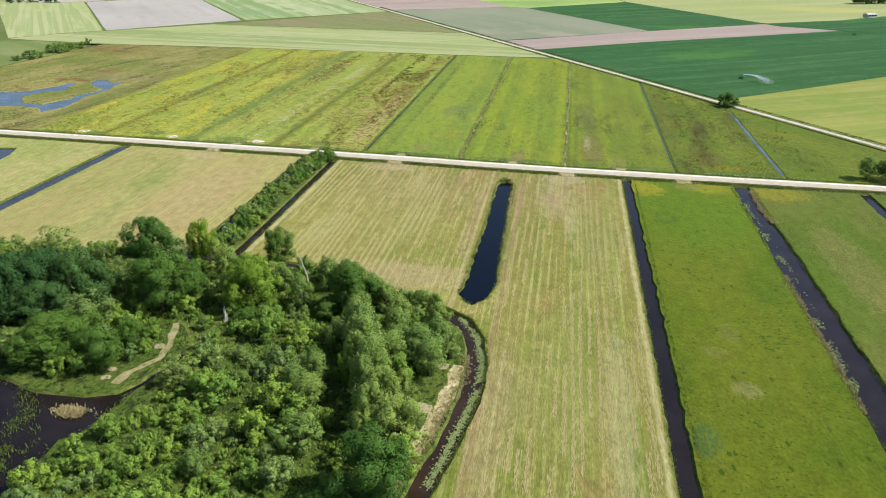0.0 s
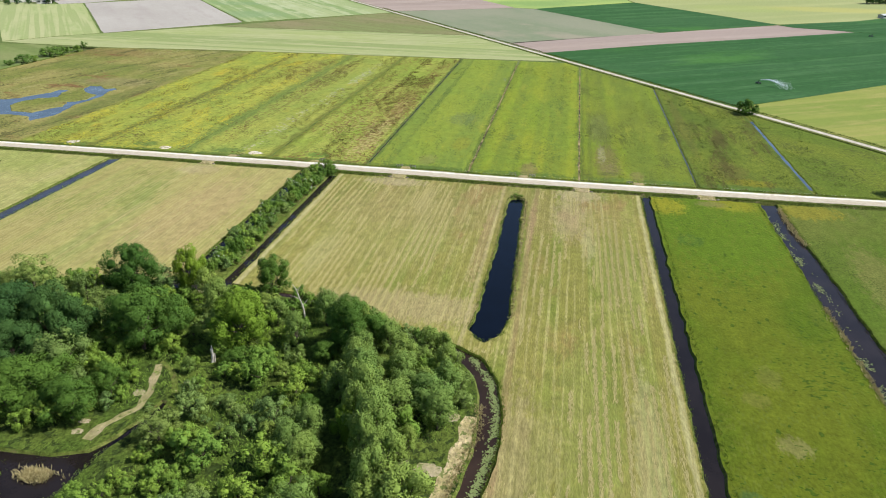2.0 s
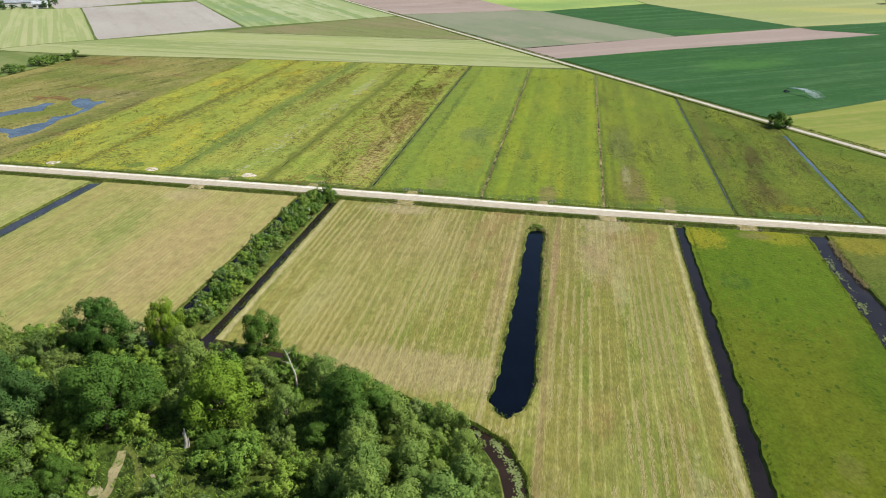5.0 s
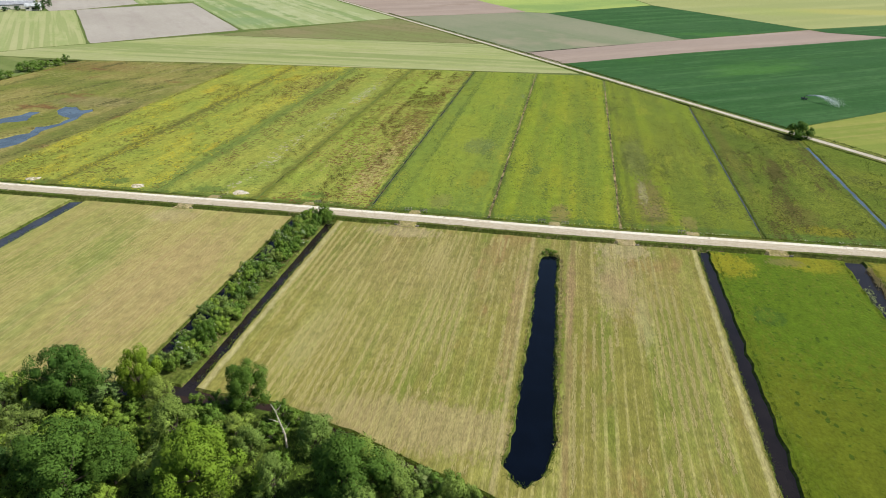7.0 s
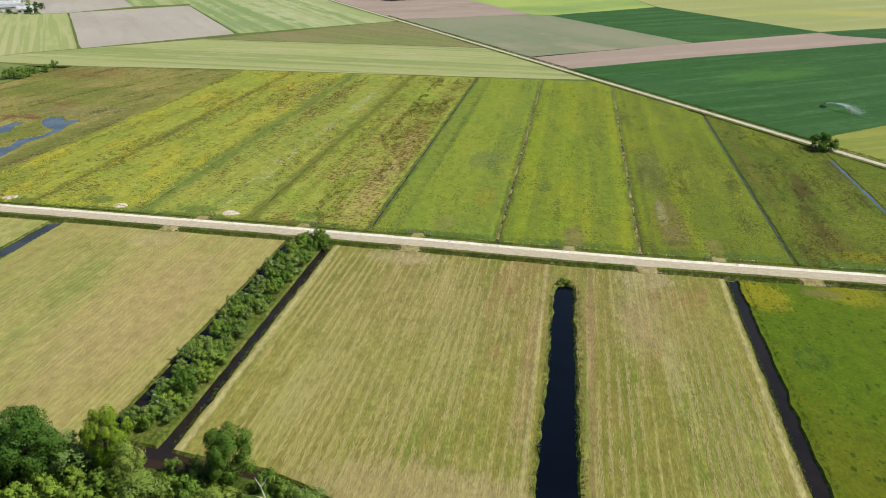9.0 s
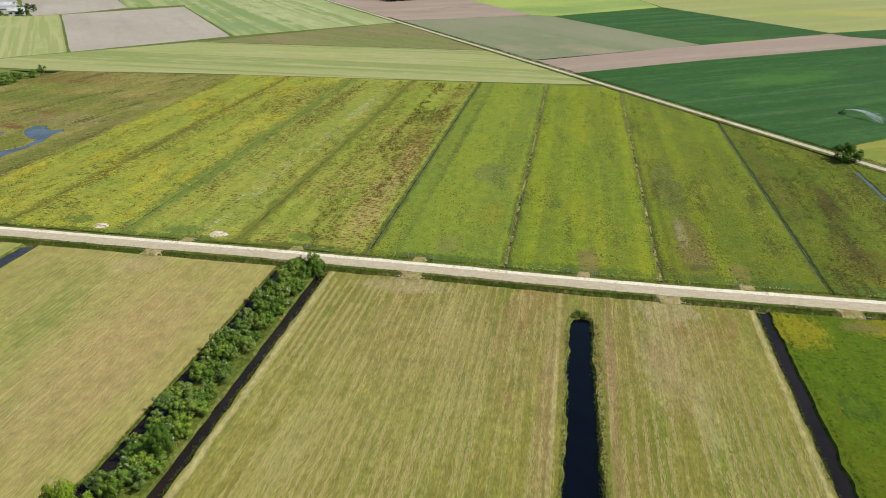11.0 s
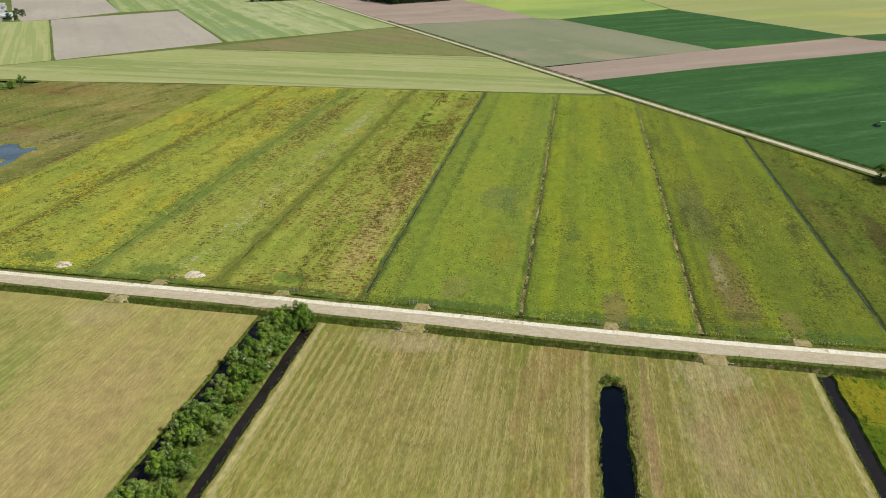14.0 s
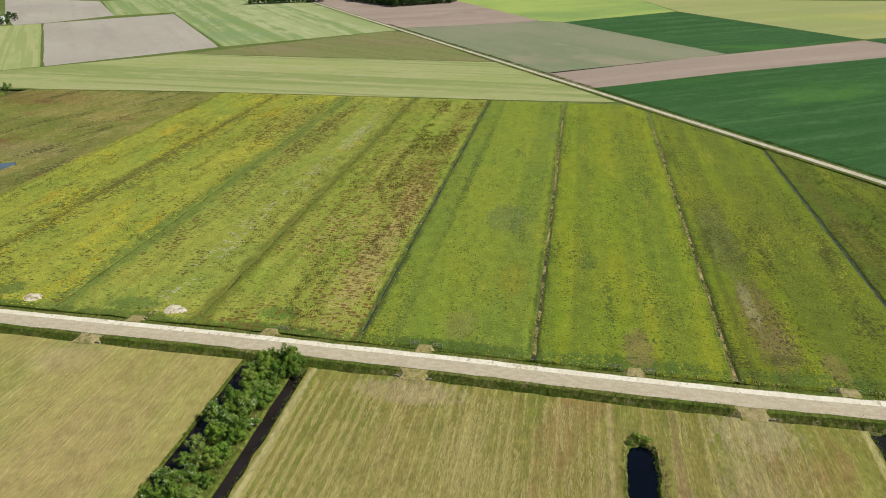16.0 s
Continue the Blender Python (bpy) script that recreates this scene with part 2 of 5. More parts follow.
STRIP_YELLOW = grassland("buttercup_meadow", (0.254, 0.296, 0.049), (0.320, 0.320, 0.052), patch_size=0.06, more=((0.398, 0.324, 0.037), 0.10, 0.3, 0.58), bands=((0.200, 0.240, 0.035), 0.16, 0.3),
                         dots=(((0.130, 0.165, 0.032), 0.94, 1.8, (0.05, 0.03), 0.35, 0.7, 0.35, None), ((0.440, 0.375, 0.025), 1.38, 1.8, (0.09, 0.04), 0.46, 0.66, 0.6, None), ((0.108, 0.088, 0.024), 0.85, 1.8, (0.07, 0.03), 0.53, 0.68, 0.6, None), ((0.112, 0.100, 0.028), 0.85, 1.8, (0.12, 0.05), 0.32, 0.56, 0.85, (-91.5, 95, 4.5, 85)), ((0.125, 0.088, 0.030), 0.81, 1.8, (0.12, 0.05), 0.30, 0.54, 0.85, (-73, 135, 8, 32))),
                         lines=((-93.6, 2.4, (0.117, 0.110, 0.024), 0.7), (-65, 3.8, (0.112, 0.165, 0.038), 0.7), (-105, 1.2, (0.176, 0.176, 0.031), 0.35), (-80, 1.0, (0.187, 0.208, 0.031), 0.35), (-117, 2.0, (0.143, 0.150, 0.031), 0.5)), blobs=(((0.070, 0.118, 0.024), -105, 4.6, 15, 2.2, 0.8), ((0.070, 0.118, 0.024), -79, 4.6, 15, 2.2, 0.8), ((0.100, 0.157, 0.036), -79, 10.5, 4, 3, 0.8), ((0.111, 0.167, 0.036), -98, 7, 4, 2, 0.7)), grain=(0.68, 1.32), fibre=(3.0, 2.2))
STRIP_OLIVE = grassland("damp_meadow", (0.247, 0.294, 0.056), (0.308, 0.316, 0.059), patch_size=0.06, more=((0.359, 0.317, 0.052), 0.10, 0.3, 0.58), bands=((0.190, 0.222, 0.038), 0.15, 0.3),
                        dots=(((0.130, 0.165, 0.032), 0.94, 1.8, (0.05, 0.03), 0.35, 0.7, 0.35, None), ((0.108, 0.088, 0.024), 0.85, 1.8, (0.07, 0.03), 0.52, 0.68, 0.6, None), ((0.128, 0.088, 0.030), 0.81, 1.8, (0.12, 0.05), 0.30, 0.54, 0.85, (-58, 118, 5, 40)), ((0.135, 0.092, 0.030), 0.85, 1.8, (0.12, 0.05), 0.36, 0.6, 0.7, (-59, 55, 4, 34)), ((0.370, 0.345, 0.210), 0.78, 1.8, (0.12, 0.05), 0.36, 0.6, 0.7, (-47, 40, 2.6, 34)), ((0.340, 0.330, 0.220), 0.78, 1.8, (0.12, 0.05), 0.36, 0.6, 0.6, (-45, 110, 2.6, 50))),
                        lines=((-65, 3.4, (0.112, 0.165, 0.038), 0.7), (-38, 2.4, (0.119, 0.126, 0.025), 0.8), (-57, 1.0, (0.167, 0.167, 0.031), 0.35)), grain=(0.68, 1.32), fibre=(3.0, 2.2), blobs=(((0.070, 0.118, 0.024), -52, 4.6, 15, 2.2, 0.8), ((0.113, 0.169, 0.038), -52, 9, 5, 2.6, 0.8)))
STRIP_RUSTY = grassland("sorrel_meadow", (0.228, 0.287, 0.042), (0.283, 0.298, 0.057), patch_size=0.06, more=((0.330, 0.300, 0.070), 0.11, 0.3, 0.57), bands=((0.180, 0.212, 0.034), 0.15, 0.3),
                        dots=(((0.130, 0.165, 0.032), 0.94, 1.8, (0.05, 0.03), 0.35, 0.7, 0.35, None), ((0.400, 0.310, 0.130), 0.94, 1.8, (0.10, 0.04), 0.34, 0.56, 0.8, (-15.5, 45, 5, 40)), ((0.360, 0.280, 0.115), 0.94, 1.8, (0.10, 0.04), 0.42, 0.64, 0.5, (-27, 50, 5, 28)), ((0.150, 0.086, 0.028), 0.85, 1.8, (0.08, 0.04), 0.46, 0.66, 0.5, None), ((0.150, 0.086, 0.028), 0.78, 1.8, (0.12, 0.05), 0.34, 0.56, 0.75, (-16.5, 70, 6, 62)), ((0.150, 0.086, 0.028), 0.85, 1.8, (0.12, 0.05), 0.34, 0.56, 0.8, (-28, 75, 6, 40)), ((0.150, 0.086, 0.028), 0.85, 1.8, (0.12, 0.05), 0.34, 0.56, 0.8, (-14, 140, 4, 35))),
                        lines=((-38, 2.8, (0.120, 0.137, 0.020), 0.8), (-9.4, 1.2, (0.062, 0.092, 0.020), 0.95), (-31, 1.0, (0.170, 0.181, 0.025), 0.35)), grain=(0.68, 1.32), fibre=(3.0, 2.2), blobs=(((0.070, 0.118, 0.024), -24, 4.6, 15, 2.2, 0.8), ((0.330, 0.262, 0.100), -15, 34, 3.2, 22, 0.45), ((0.200, 0.135, 0.042), -15.5, 75, 3.2, 30, 0.3), ((0.103, 0.172, 0.030), -25.2, 10, 4, 2.4, 0.8)))
STRIP_GREEN = grassland("green_strip", fuzz=(0.30, (0.52, 0.65, 0.10)), dots=(((0.262, 0.272, 0.020), 2.21, 1.7, (0.06, 0.05), 0.42, 0.70, 0.4, None), ((0.070, 0.100, 0.020), 1.44, 1.7, (0.05, 0.03), 0.35, 0.7, 0.07, None), ((0.055, 0.085, 0.020), 1.27, 1.7, (0.12, 0.05), 0.3, 0.55, 0.7, (-3.4, 95, 1.3, 45))), base=(0.178, 0.236, 0.032), patch=(0.208, 0.246, 0.032), rows=(0.274, 0.284, 0.028), row_pitch=0.4, row_amount=0.16, flecks=(0.057, 0.088, 0.023), fleck_size=1.6, fleck_cut=0.66, fleck_long=2, more=((0.156, 0.182, 0.085), 0.08, 0.3, 0.6), bands=((0.122, 0.172, 0.034), 0.12, 0.5), spots=(((0.280, 0.268, 0.035), 2.2, 0.5, 0.69, 1.2), ((0.078, 0.106, 0.026), 1.5, 1.2, 0.67, 1.2)), lines=((-9.4, 1.3, (0.057, 0.084, 0.019), 0.95), (-3.6, 0.9, (0.083, 0.106, 0.026), 0.3), (18.6, 1.5, (0.057, 0.084, 0.019), 0.85)), blobs=(((0.064, 0.107, 0.023), 4.6, 4.6, 15, 2.2, 0.8), ((0.109, 0.137, 0.057), 9, 60, 5, 9, 0.55), ((0.227, 0.206, 0.023), 13, 30, 3, 8, 0.5), ((0.199, 0.167, 0.067), 6, 12, 3, 5, 0.4)), grain=(0.76, 1.24), fibre=(3.0, 2.2))
STRIP_GOLD = grassland("golden_green_strip", fuzz=(0.35, (0.52, 0.65, 0.10)), dots=(((0.262, 0.272, 0.020), 2.21, 1.7, (0.06, 0.05), 0.42, 0.70, 0.4, None), ((0.070, 0.100, 0.020), 1.44, 1.7, (0.05, 0.03), 0.35, 0.7, 0.07, None)), base=(0.172, 0.230, 0.022), patch=(0.210, 0.240, 0.022), rows=(0.301, 0.275, 0.020), row_pitch=0.5, row_amount=0.16, flecks=(0.057, 0.084, 0.020), fleck_size=1.6, fleck_cut=0.64, fleck_long=2, more=((0.264, 0.222, 0.018), 0.13, 0.3, 0.6), bands=((0.112, 0.153, 0.028), 0.14, 0.5), spots=(((0.280, 0.268, 0.035), 2.2, 0.5, 0.69, 1.2), ((0.069, 0.101, 0.024), 1.4, 1.2, 0.66, 1.2)), lines=((18.6, 1.5, (0.057, 0.084, 0.019), 0.85), (48, 1.4, (0.057, 0.084, 0.019), 0.85), (44, 0.8, (0.083, 0.110, 0.026), 0.2)),
                       blobs=(((0.070, 0.118, 0.024), 33, 4.6, 15, 2.2, 0.8), ((0.20, 0.16, 0.06), 34.5, 9, 2.5, 6, 0.8), ((0.075, 0.12, 0.03), 27, 40, 2, 4, 0.6)), grain=(0.76, 1.24), fibre=(3.0, 2.2))
STRIP_PATCHY = grassland("worn_green_strip", fuzz=(0.75, (0.52, 0.65, 0.10)), dots=(((0.200, 0.218, 0.018), 2.21, 1.7, (0.06, 0.05), 0.42, 0.70, 0.4, None), ((0.070, 0.100, 0.020), 1.44, 1.7, (0.05, 0.03), 0.35, 0.7, 0.07, None), ((0.070, 0.065, 0.018), 1.36, 1.7, (0.12, 0.05), 0.3, 0.55, 0.6, (54, 120, 3.0, 40)), ((0.070, 0.070, 0.020), 1.36, 1.7, (0.12, 0.05), 0.3, 0.55, 0.6, (56, 60, 4.0, 30))), base=(0.136, 0.180, 0.015), patch=(0.160, 0.184, 0.017), rows=(0.204, 0.207, 0.019), row_pitch=0.45, row_amount=0.16, flecks=(0.056, 0.052, 0.015), fleck_size=1.8, fleck_cut=0.61, fleck_long=2, more=((0.177, 0.160, 0.013), 0.10, 0.3, 0.61), bands=((0.085, 0.104, 0.022), 0.13, 0.5), spots=(((0.240, 0.241, 0.026), 2.2, 0.5, 0.69, 1.2), ((0.051, 0.049, 0.015), 1.5, 1.3, 0.69, 1.5)), lines=((48, 1.5, (0.052, 0.076, 0.017), 0.85), (51, 0.9, (0.059, 0.069, 0.019), 0.5), (77.6, 1.1, (0.052, 0.076, 0.017), 0.75)),
                         blobs=(((0.070, 0.118, 0.024), 63, 4.6, 15, 2.2, 0.8), ((0.15, 0.105, 0.045), 55.5, 22, 3.6, 16, 0.8), ((0.30, 0.26, 0.155), 54.3, 27, 1.1, 9, 0.6), ((0.17, 0.125, 0.06), 56.5, 14, 3, 5, 0.7), ((0.115, 0.115, 0.05), 54, 58, 3.5, 20, 0.6), ((0.09, 0.085, 0.03), 56, 9.5, 4, 1.5, 0.8), ((0.20, 0.16, 0.06), 63, 8.5, 2, 4, 0.7)), grain=(0.76, 1.24), fibre=(3.0, 2.2))
STRIP_DARK = grassland("dark_rough_strip", fuzz=(0.25, (0.594, 0.715, 0.120)), base=(0.089, 0.123, 0.016), patch=(0.127, 0.154, 0.018), patch_size=0.05, more=((0.173, 0.193, 0.020), 0.10, 0.15, 0.59), spots=(((0.065, 0.050, 0.016), 1.4, 1.5, 0.61, 1.7), ((0.054, 0.072, 0.015), 1.2, 1.3, 0.62, 1.0)), lines=((77.6, 1.3, (0.067, 0.094, 0.018), 0.9), (105.5, 1.8, (0.065, 0.099, 0.020), 0.9)), grain=(0.70, 1.30), blobs=(((0.076, 0.130, 0.024), 91, 4.6, 15, 2.2, 0.8), ((0.124, 0.086, 0.030), 81.5, 70, 1.8, 45, 0.35), ((0.162, 0.187, 0.022), 97, 50, 4, 30, 0.5), ((0.119, 0.077, 0.028), 88, 18, 5, 9, 0.4), ((0.216, 0.187, 0.015), 92, 9, 6, 3, 0.6)))
STRIP_CORNER = grassland("corner_meadow", fuzz=(0.3, (0.605, 0.747, 0.108)), base=(0.095, 0.133, 0.015), patch=(0.130, 0.153, 0.018), flecks=(0.064, 0.068, 0.017), fleck_size=1.4, fleck_cut=0.58, fleck_long=1.5, more=((0.173, 0.172, 0.022), 0.06, 0.4, 0.6), row_turn=35)
MEADOW_WEST = grassland("short_green_hay", (0.265, 0.285, 0.075), (0.340, 0.310, 0.110), patch_size=0.05, windrows=(1.2, (0.42, 0.39, 0.17), 0.5, (0.17, 0.21, 0.045)), fibre=(3.6, 0.8), grain=(0.82, 1.18))
HEATH = grassland("boggy_heath", (0.264, 0.230, 0.072), (0.163, 0.182, 0.038), patch_size=0.04, row_turn=-14, more=((0.182, 0.107, 0.041), 0.05, 2.2, 0.56), spots=(((0.082, 0.082, 0.025), 0.7, 2.0, 0.62, 1.2), ((0.288, 0.255, 0.102), 0.5, 2.4, 0.66, 1.0)), grain=(0.75, 1.25), blobs=(((0.163, 0.085, 0.036), -185, 155, 26, 12, 0.4), ((0.144, 0.168, 0.037), -165, 120, 30, 8, 0.7), ((0.240, 0.204, 0.093), -140, 90, 20, 8, 0.5), ((0.125, 0.148, 0.034), -123, 60, 4, 60, 0.6), ((0.154, 0.173, 0.038), -150, 20, 24, 8, 0.6), ((0.134, 0.163, 0.034), -150, 172, 60, 3, 0.7)))
LIGHT_FIELD = grassland("short_pasture", (0.312, 0.349, 0.128), (0.343, 0.359, 0.161), rows=(0.416, 0.405, 0.204), row_turn=87, row_pitch=0.16, row_amount=0.7, patch_size=0.02, bands=((0.235, 0.285, 0.098), 0.09, 0.85), more=((0.374, 0.344, 0.182), 0.03, 0.3, 0.58), grain=(0.93, 1.07), mottle=0.04, relief=0.02)
GREEN_WEST = grassland("rough_green_pasture", (0.165, 0.215, 0.060), (0.215, 0.235, 0.085), patch_size=0.03, bands=((0.13, 0.18, 0.045), 0.08, 0.6), row_turn=60, grain=(0.9, 1.1), mottle=0.06, relief=0.02)
FALLOW = grassland("brown_fallow", (0.198, 0.224, 0.079), (0.232, 0.207, 0.098), patch_size=0.02, flecks=(0.165, 0.168, 0.062), fleck_size=0.45, fleck_cut=0.60, bands=((0.180, 0.190, 0.070), 0.12, 0.6), row_turn=60, grain=(0.93, 1.07), mottle=0.04, relief=0.02)
# distance haze is painted into this field and the next: paler, greyer base colours
STRIPED_HAZY = grassland("striped_pasture", (0.285, 0.340, 0.140), (0.340, 0.380, 0.175), rows=(0.430, 0.452, 0.255), row_turn=37, row_pitch=0.11, row_amount=0.8, patch_size=0.014, bands=((0.200, 0.280, 0.095), 0.10, 0.8), blobs=(((0.210, 0.293, 0.140), -190, 330, 30, 22, 0.55), ((0.200, 0.283, 0.134), -230, 400, 25, 14, 0.5)), grain=(0.93, 1.07), mottle=0.04, relief=0.02)
YELLOW_FIELD_HAZY = grassland("ripening_field", (0.362, 0.390, 0.165), (0.405, 0.408, 0.195), rows=(0.290, 0.345, 0.125), row_turn=37.6, row_pitch=0.16, row_amount=0.8, patch_size=0.012, bands=((0.260, 0.312, 0.110), 0.36, 0.65), grain=(0.93, 1.07), mottle=0.04, relief=0.02)
PALE_CROP = grassland("pale_crop", (0.226, 0.263, 0.053), (0.272, 0.280, 0.068), rows=(0.329, 0.292, 0.092), row_turn=-62, row_pitch=0.17, row_amount=0.7, patch_size=0.02, bands=((0.180, 0.234, 0.043), 0.09, 0.7), grain=(0.93, 1.07), mottle=0.04, relief=0.02)
PALE_FAR = grassland("pale_far_pasture", (0.363, 0.373, 0.157), (0.316, 0.338, 0.128), patch_size=0.012, row_turn=-55, bands=((0.287, 0.320, 0.122), 0.03, 0.7), blobs=(((0.432, 0.396, 0.111), 250, 480, 60, 22, 0.6), ((0.304, 0.351, 0.102), 180, 470, 40, 30, 0.5)), grain=(0.93, 1.07), mottle=0.04, relief=0.02)
BRIGHT_FIELD = grassland("bright_pasture", (0.343, 0.425, 0.116), (0.229, 0.327, 0.099), patch_size=0.012, row_turn=-50, grain=(0.93, 1.07), mottle=0.04, relief=0.02)
# crop green lifted and greyed, so the colour itself carries the haze of distance
CROP_DARK_HAZY = grassland("dark_crop", (0.036, 0.102, 0.030), (0.046, 0.114, 0.036), rows=(0.078, 0.165, 0.058), row_turn=-57, row_pitch=0.16, row_amount=0.6, patch_size=0.025, bands=((0.030, 0.093, 0.023), 0.05, 0.6), more=((0.058, 0.151, 0.032), 0.02, 0.4, 0.54), grain=(0.84, 1.16), mottle=0.10, relief=0.02)
CROP_GREY = grassland("thin_crop", (0.250, 0.255, 0.165), (0.195, 0.228, 0.130), patch_size=0.012, rows=(0.26, 0.26, 0.17), row_turn=35, row_pitch=0.12, row_amount=0.5, more=((0.295, 0.27, 0.185), 0.012, 0.6, 0.56), grain=(0.93, 1.07), mottle=0.04, relief=0.02)
SOIL_PINK = grassland("bare_pink_soil", (0.353, 0.277, 0.225), (0.383, 0.306, 0.252), patch_size=0.02, rows=(0.289, 0.223, 0.178), row_turn=-57, row_pitch=0.2, row_amount=0.5, bands=((0.319, 0.252, 0.210), 0.05, 0.6), more=((0.290, 0.225, 0.175), 0.02, 0.5, 0.55), grain=(0.93, 1.07), mottle=0.04, relief=0.02)
SOIL_GREY = grassland("bare_grey_soil", (0.383, 0.346, 0.292), (0.430, 0.393, 0.334), patch_size=0.012, rows=(0.336, 0.290, 0.253), row_turn=37, row_pitch=0.12, row_amount=0.4, more=((0.468, 0.424, 0.373), 0.02, 0.5, 0.58), grain=(0.93, 1.07), mottle=0.04, relief=0.02)
BANK = grassland("rank_bank_grass", (0.085, 0.115, 0.018), (0.115, 0.135, 0.028), flecks=(0.16, 0.15, 0.05), fleck_size=1.2, fleck_cut=0.6, patch_size=0.25, grain=(0.55, 1.45))
VERGE = grassland("mown_verge", (0.090, 0.125, 0.020), (0.130, 0.140, 0.035), flecks=(0.22, 0.19, 0.09), fleck_size=0.9, fleck_cut=0.64, patch_size=0.12, grain=(0.6, 1.4))
PATH = grassland("trodden_path", (0.334, 0.277, 0.149), (0.220, 0.207, 0.076), patch_size=0.3, flecks=(0.123, 0.150, 0.034), fleck_size=1.5, fleck_cut=0.58, grain=(0.8, 1.2))
DAM = grassland("trodden_dam", (0.35, 0.285, 0.150), (0.26, 0.225, 0.085), patch_size=0.45, flecks=(0.15, 0.16, 0.045), fleck_size=1.2, fleck_cut=0.66, grain=(0.75, 1.25))
FURROW = grassland("furrow_grass", (0.130, 0.145, 0.024), (0.105, 0.150, 0.036), patch_size=0.12, flecks=(0.05, 0.055, 0.014), fleck_size=1.6, fleck_cut=0.56, fleck_long=1.5, grain=(0.6, 1.4))
FURROW_DRY = grassland("dry_ditch_bed", (0.330, 0.255, 0.130), (0.170, 0.150, 0.060), patch_size=0.35, flecks=(0.029, 0.031, 0.022), fleck_size=0.5, fleck_cut=0.52, grain=(0.5, 1.5))
WOODLAND = grassland("woodland_floor", (0.056, 0.089, 0.013), (0.086, 0.115, 0.019), flecks=(0.026, 0.040, 0.009), fleck_size=0.8, fleck_cut=0.55, patch_size=0.1, grain=(0.5, 1.5))
COUNTRY = grassland("far_country", (0.226, 0.299, 0.098), (0.328, 0.368, 0.183), patch_size=0.006, grain=(0.93, 1.07), mottle=0.04, relief=0.02)
DITCH_BED = grassland("ditch_bed", (0.085, 0.105, 0.026), (0.11, 0.11, 0.04), patch_size=0.2, grain=(0.6, 1.4))


def water_material(name, colour):
    m = Nodes(name)
    ripple = m.noise(1.1, None, 3.0, 0.6)
    m.bsdf.inputs["IOR"].default_value = 1.33
    c = m.mix(m.steps(m.noise(0.15, None, 4.0, 0.6), 0.4, 0.65), colour, tuple(x * 1.5 for x in colour))
    return m.done(c, 0.04, ripple, 0.012, spec=0.5)


WATER_DEEP = water_material("deep_water", (0.0010, 0.0022, 0.0052))
WATER_CLEAR = water_material("clear_water", (0.036, 0.040, 0.049))
WATER_PEAT = water_material("peat_water", (0.027, 0.0165, 0.0105))
WATER_CANAL = water_material("canal_water", (0.017, 0.013, 0.012))
# pale blue base colour paints in part of the sky's reflection
WATER_SKY_TINT = water_material("sky_tinted_water", (0.070, 0.098, 0.125))
WATER_DITCH = water_material("dark_ditch_water", (0.0125, 0.0095, 0.0085))


def gravel_material():
    m = Nodes("pale_gravel")
    along = m.noise(1.3, 0.12, 3.0, 0.6, 90)
    colour = m.mix(m.steps(m.noise(0.8, 1.3, 4.0, 0.6), 0.4, 0.62), (0.465, 0.398, 0.285), (0.53, 0.465, 0.35))
    colour = m.mix(m.steps(along, 0.6, 0.75), colour, (0.40, 0.325, 0.23))
    fine = m.noise(6.0, None, 5.0, 0.7)
    colour = m.grain(colour, fine, 0.85, 1.12)
    return m.done(colour, 0.95, fine, 0.04)


GRAVEL = gravel_material()
LANE_GRAVEL = grassland("lane_gravel", (0.56, 0.51, 0.42), (0.48, 0.43, 0.33), patch_size=0.4, flecks=(0.34, 0.30, 0.20), fleck_size=1.2, fleck_cut=0.66, grain=(0.9, 1.1), mottle=0.05, relief=0.03)
SHELL = grassland("white_shell_strip", (0.80, 0.755, 0.635), (0.68, 0.62, 0.49), patch_size=0.5, flecks=(0.50, 0.43, 0.32), fleck_size=1.4, fleck_cut=0.63, grain=(0.9, 1.1), mottle=0.04, relief=0.02)
SAND = grassland("pale_sand", (0.42, 0.345, 0.22), (0.28, 0.25, 0.12), patch_size=0.5, flecks=(0.13, 0.16, 0.04), fleck_size=1.4, fleck_cut=0.58, grain=(0.8, 1.2))


def leaf_material(name, low, high, through=0.08, dull=(0.74, 0.82, 0.86), fresh=(1.16, 1.08, 0.98)):
    m = Nodes(name)
    island = m.node("ShaderNodeNewGeometry").outputs["Random Per Island"]
    tree = m.node("ShaderNodeObjectInfo").outputs["Random"]
    c = m.mix(m.calc("ADD", m.calc("MULTIPLY", island, 0.42), 0.28), low, high)
    tint = m.mix(tree, dull, fresh)
    c = m.mix(1.0, c, tint, "MULTIPLY")
    m.put(m.bsdf.inputs["Base Color"], c)
    m.bsdf.inputs["Roughness"].default_value = 0.7
    m.bsdf.inputs["Specular IOR Level"].default_value = 0.08
    thin = m.node("ShaderNodeBsdfTranslucent", {"Color": c})
    both = m.node("ShaderNodeMixShader", {0: through, 1: m.bsdf.outputs[0], 2: thin.outputs[0]})
    m.tree.links.new(both.outputs[0], m.tree.nodes["Material Output"].inputs[0])
    return m.mat


LEAF_OAK = leaf_material("oak_leaves", (0.060, 0.128, 0.020), (0.130, 0.228, 0.034))
LEAF_LIME = leaf_material("bright_leaves", (0.150, 0.252, 0.020), (0.275, 0.380, 0.038))
LEAF_DARK = leaf_material("dark_leaves", (0.040, 0.094, 0.024), (0.082, 0.162, 0.040))
LEAF_BIRCH = leaf_material("birch_leaves", (0.134, 0.216, 0.043), (0.290, 0.385, 0.078))
LEAF_WILLOW = leaf_material("willow_leaves", (0.135, 0.215, 0.052), (0.262, 0.355, 0.092))
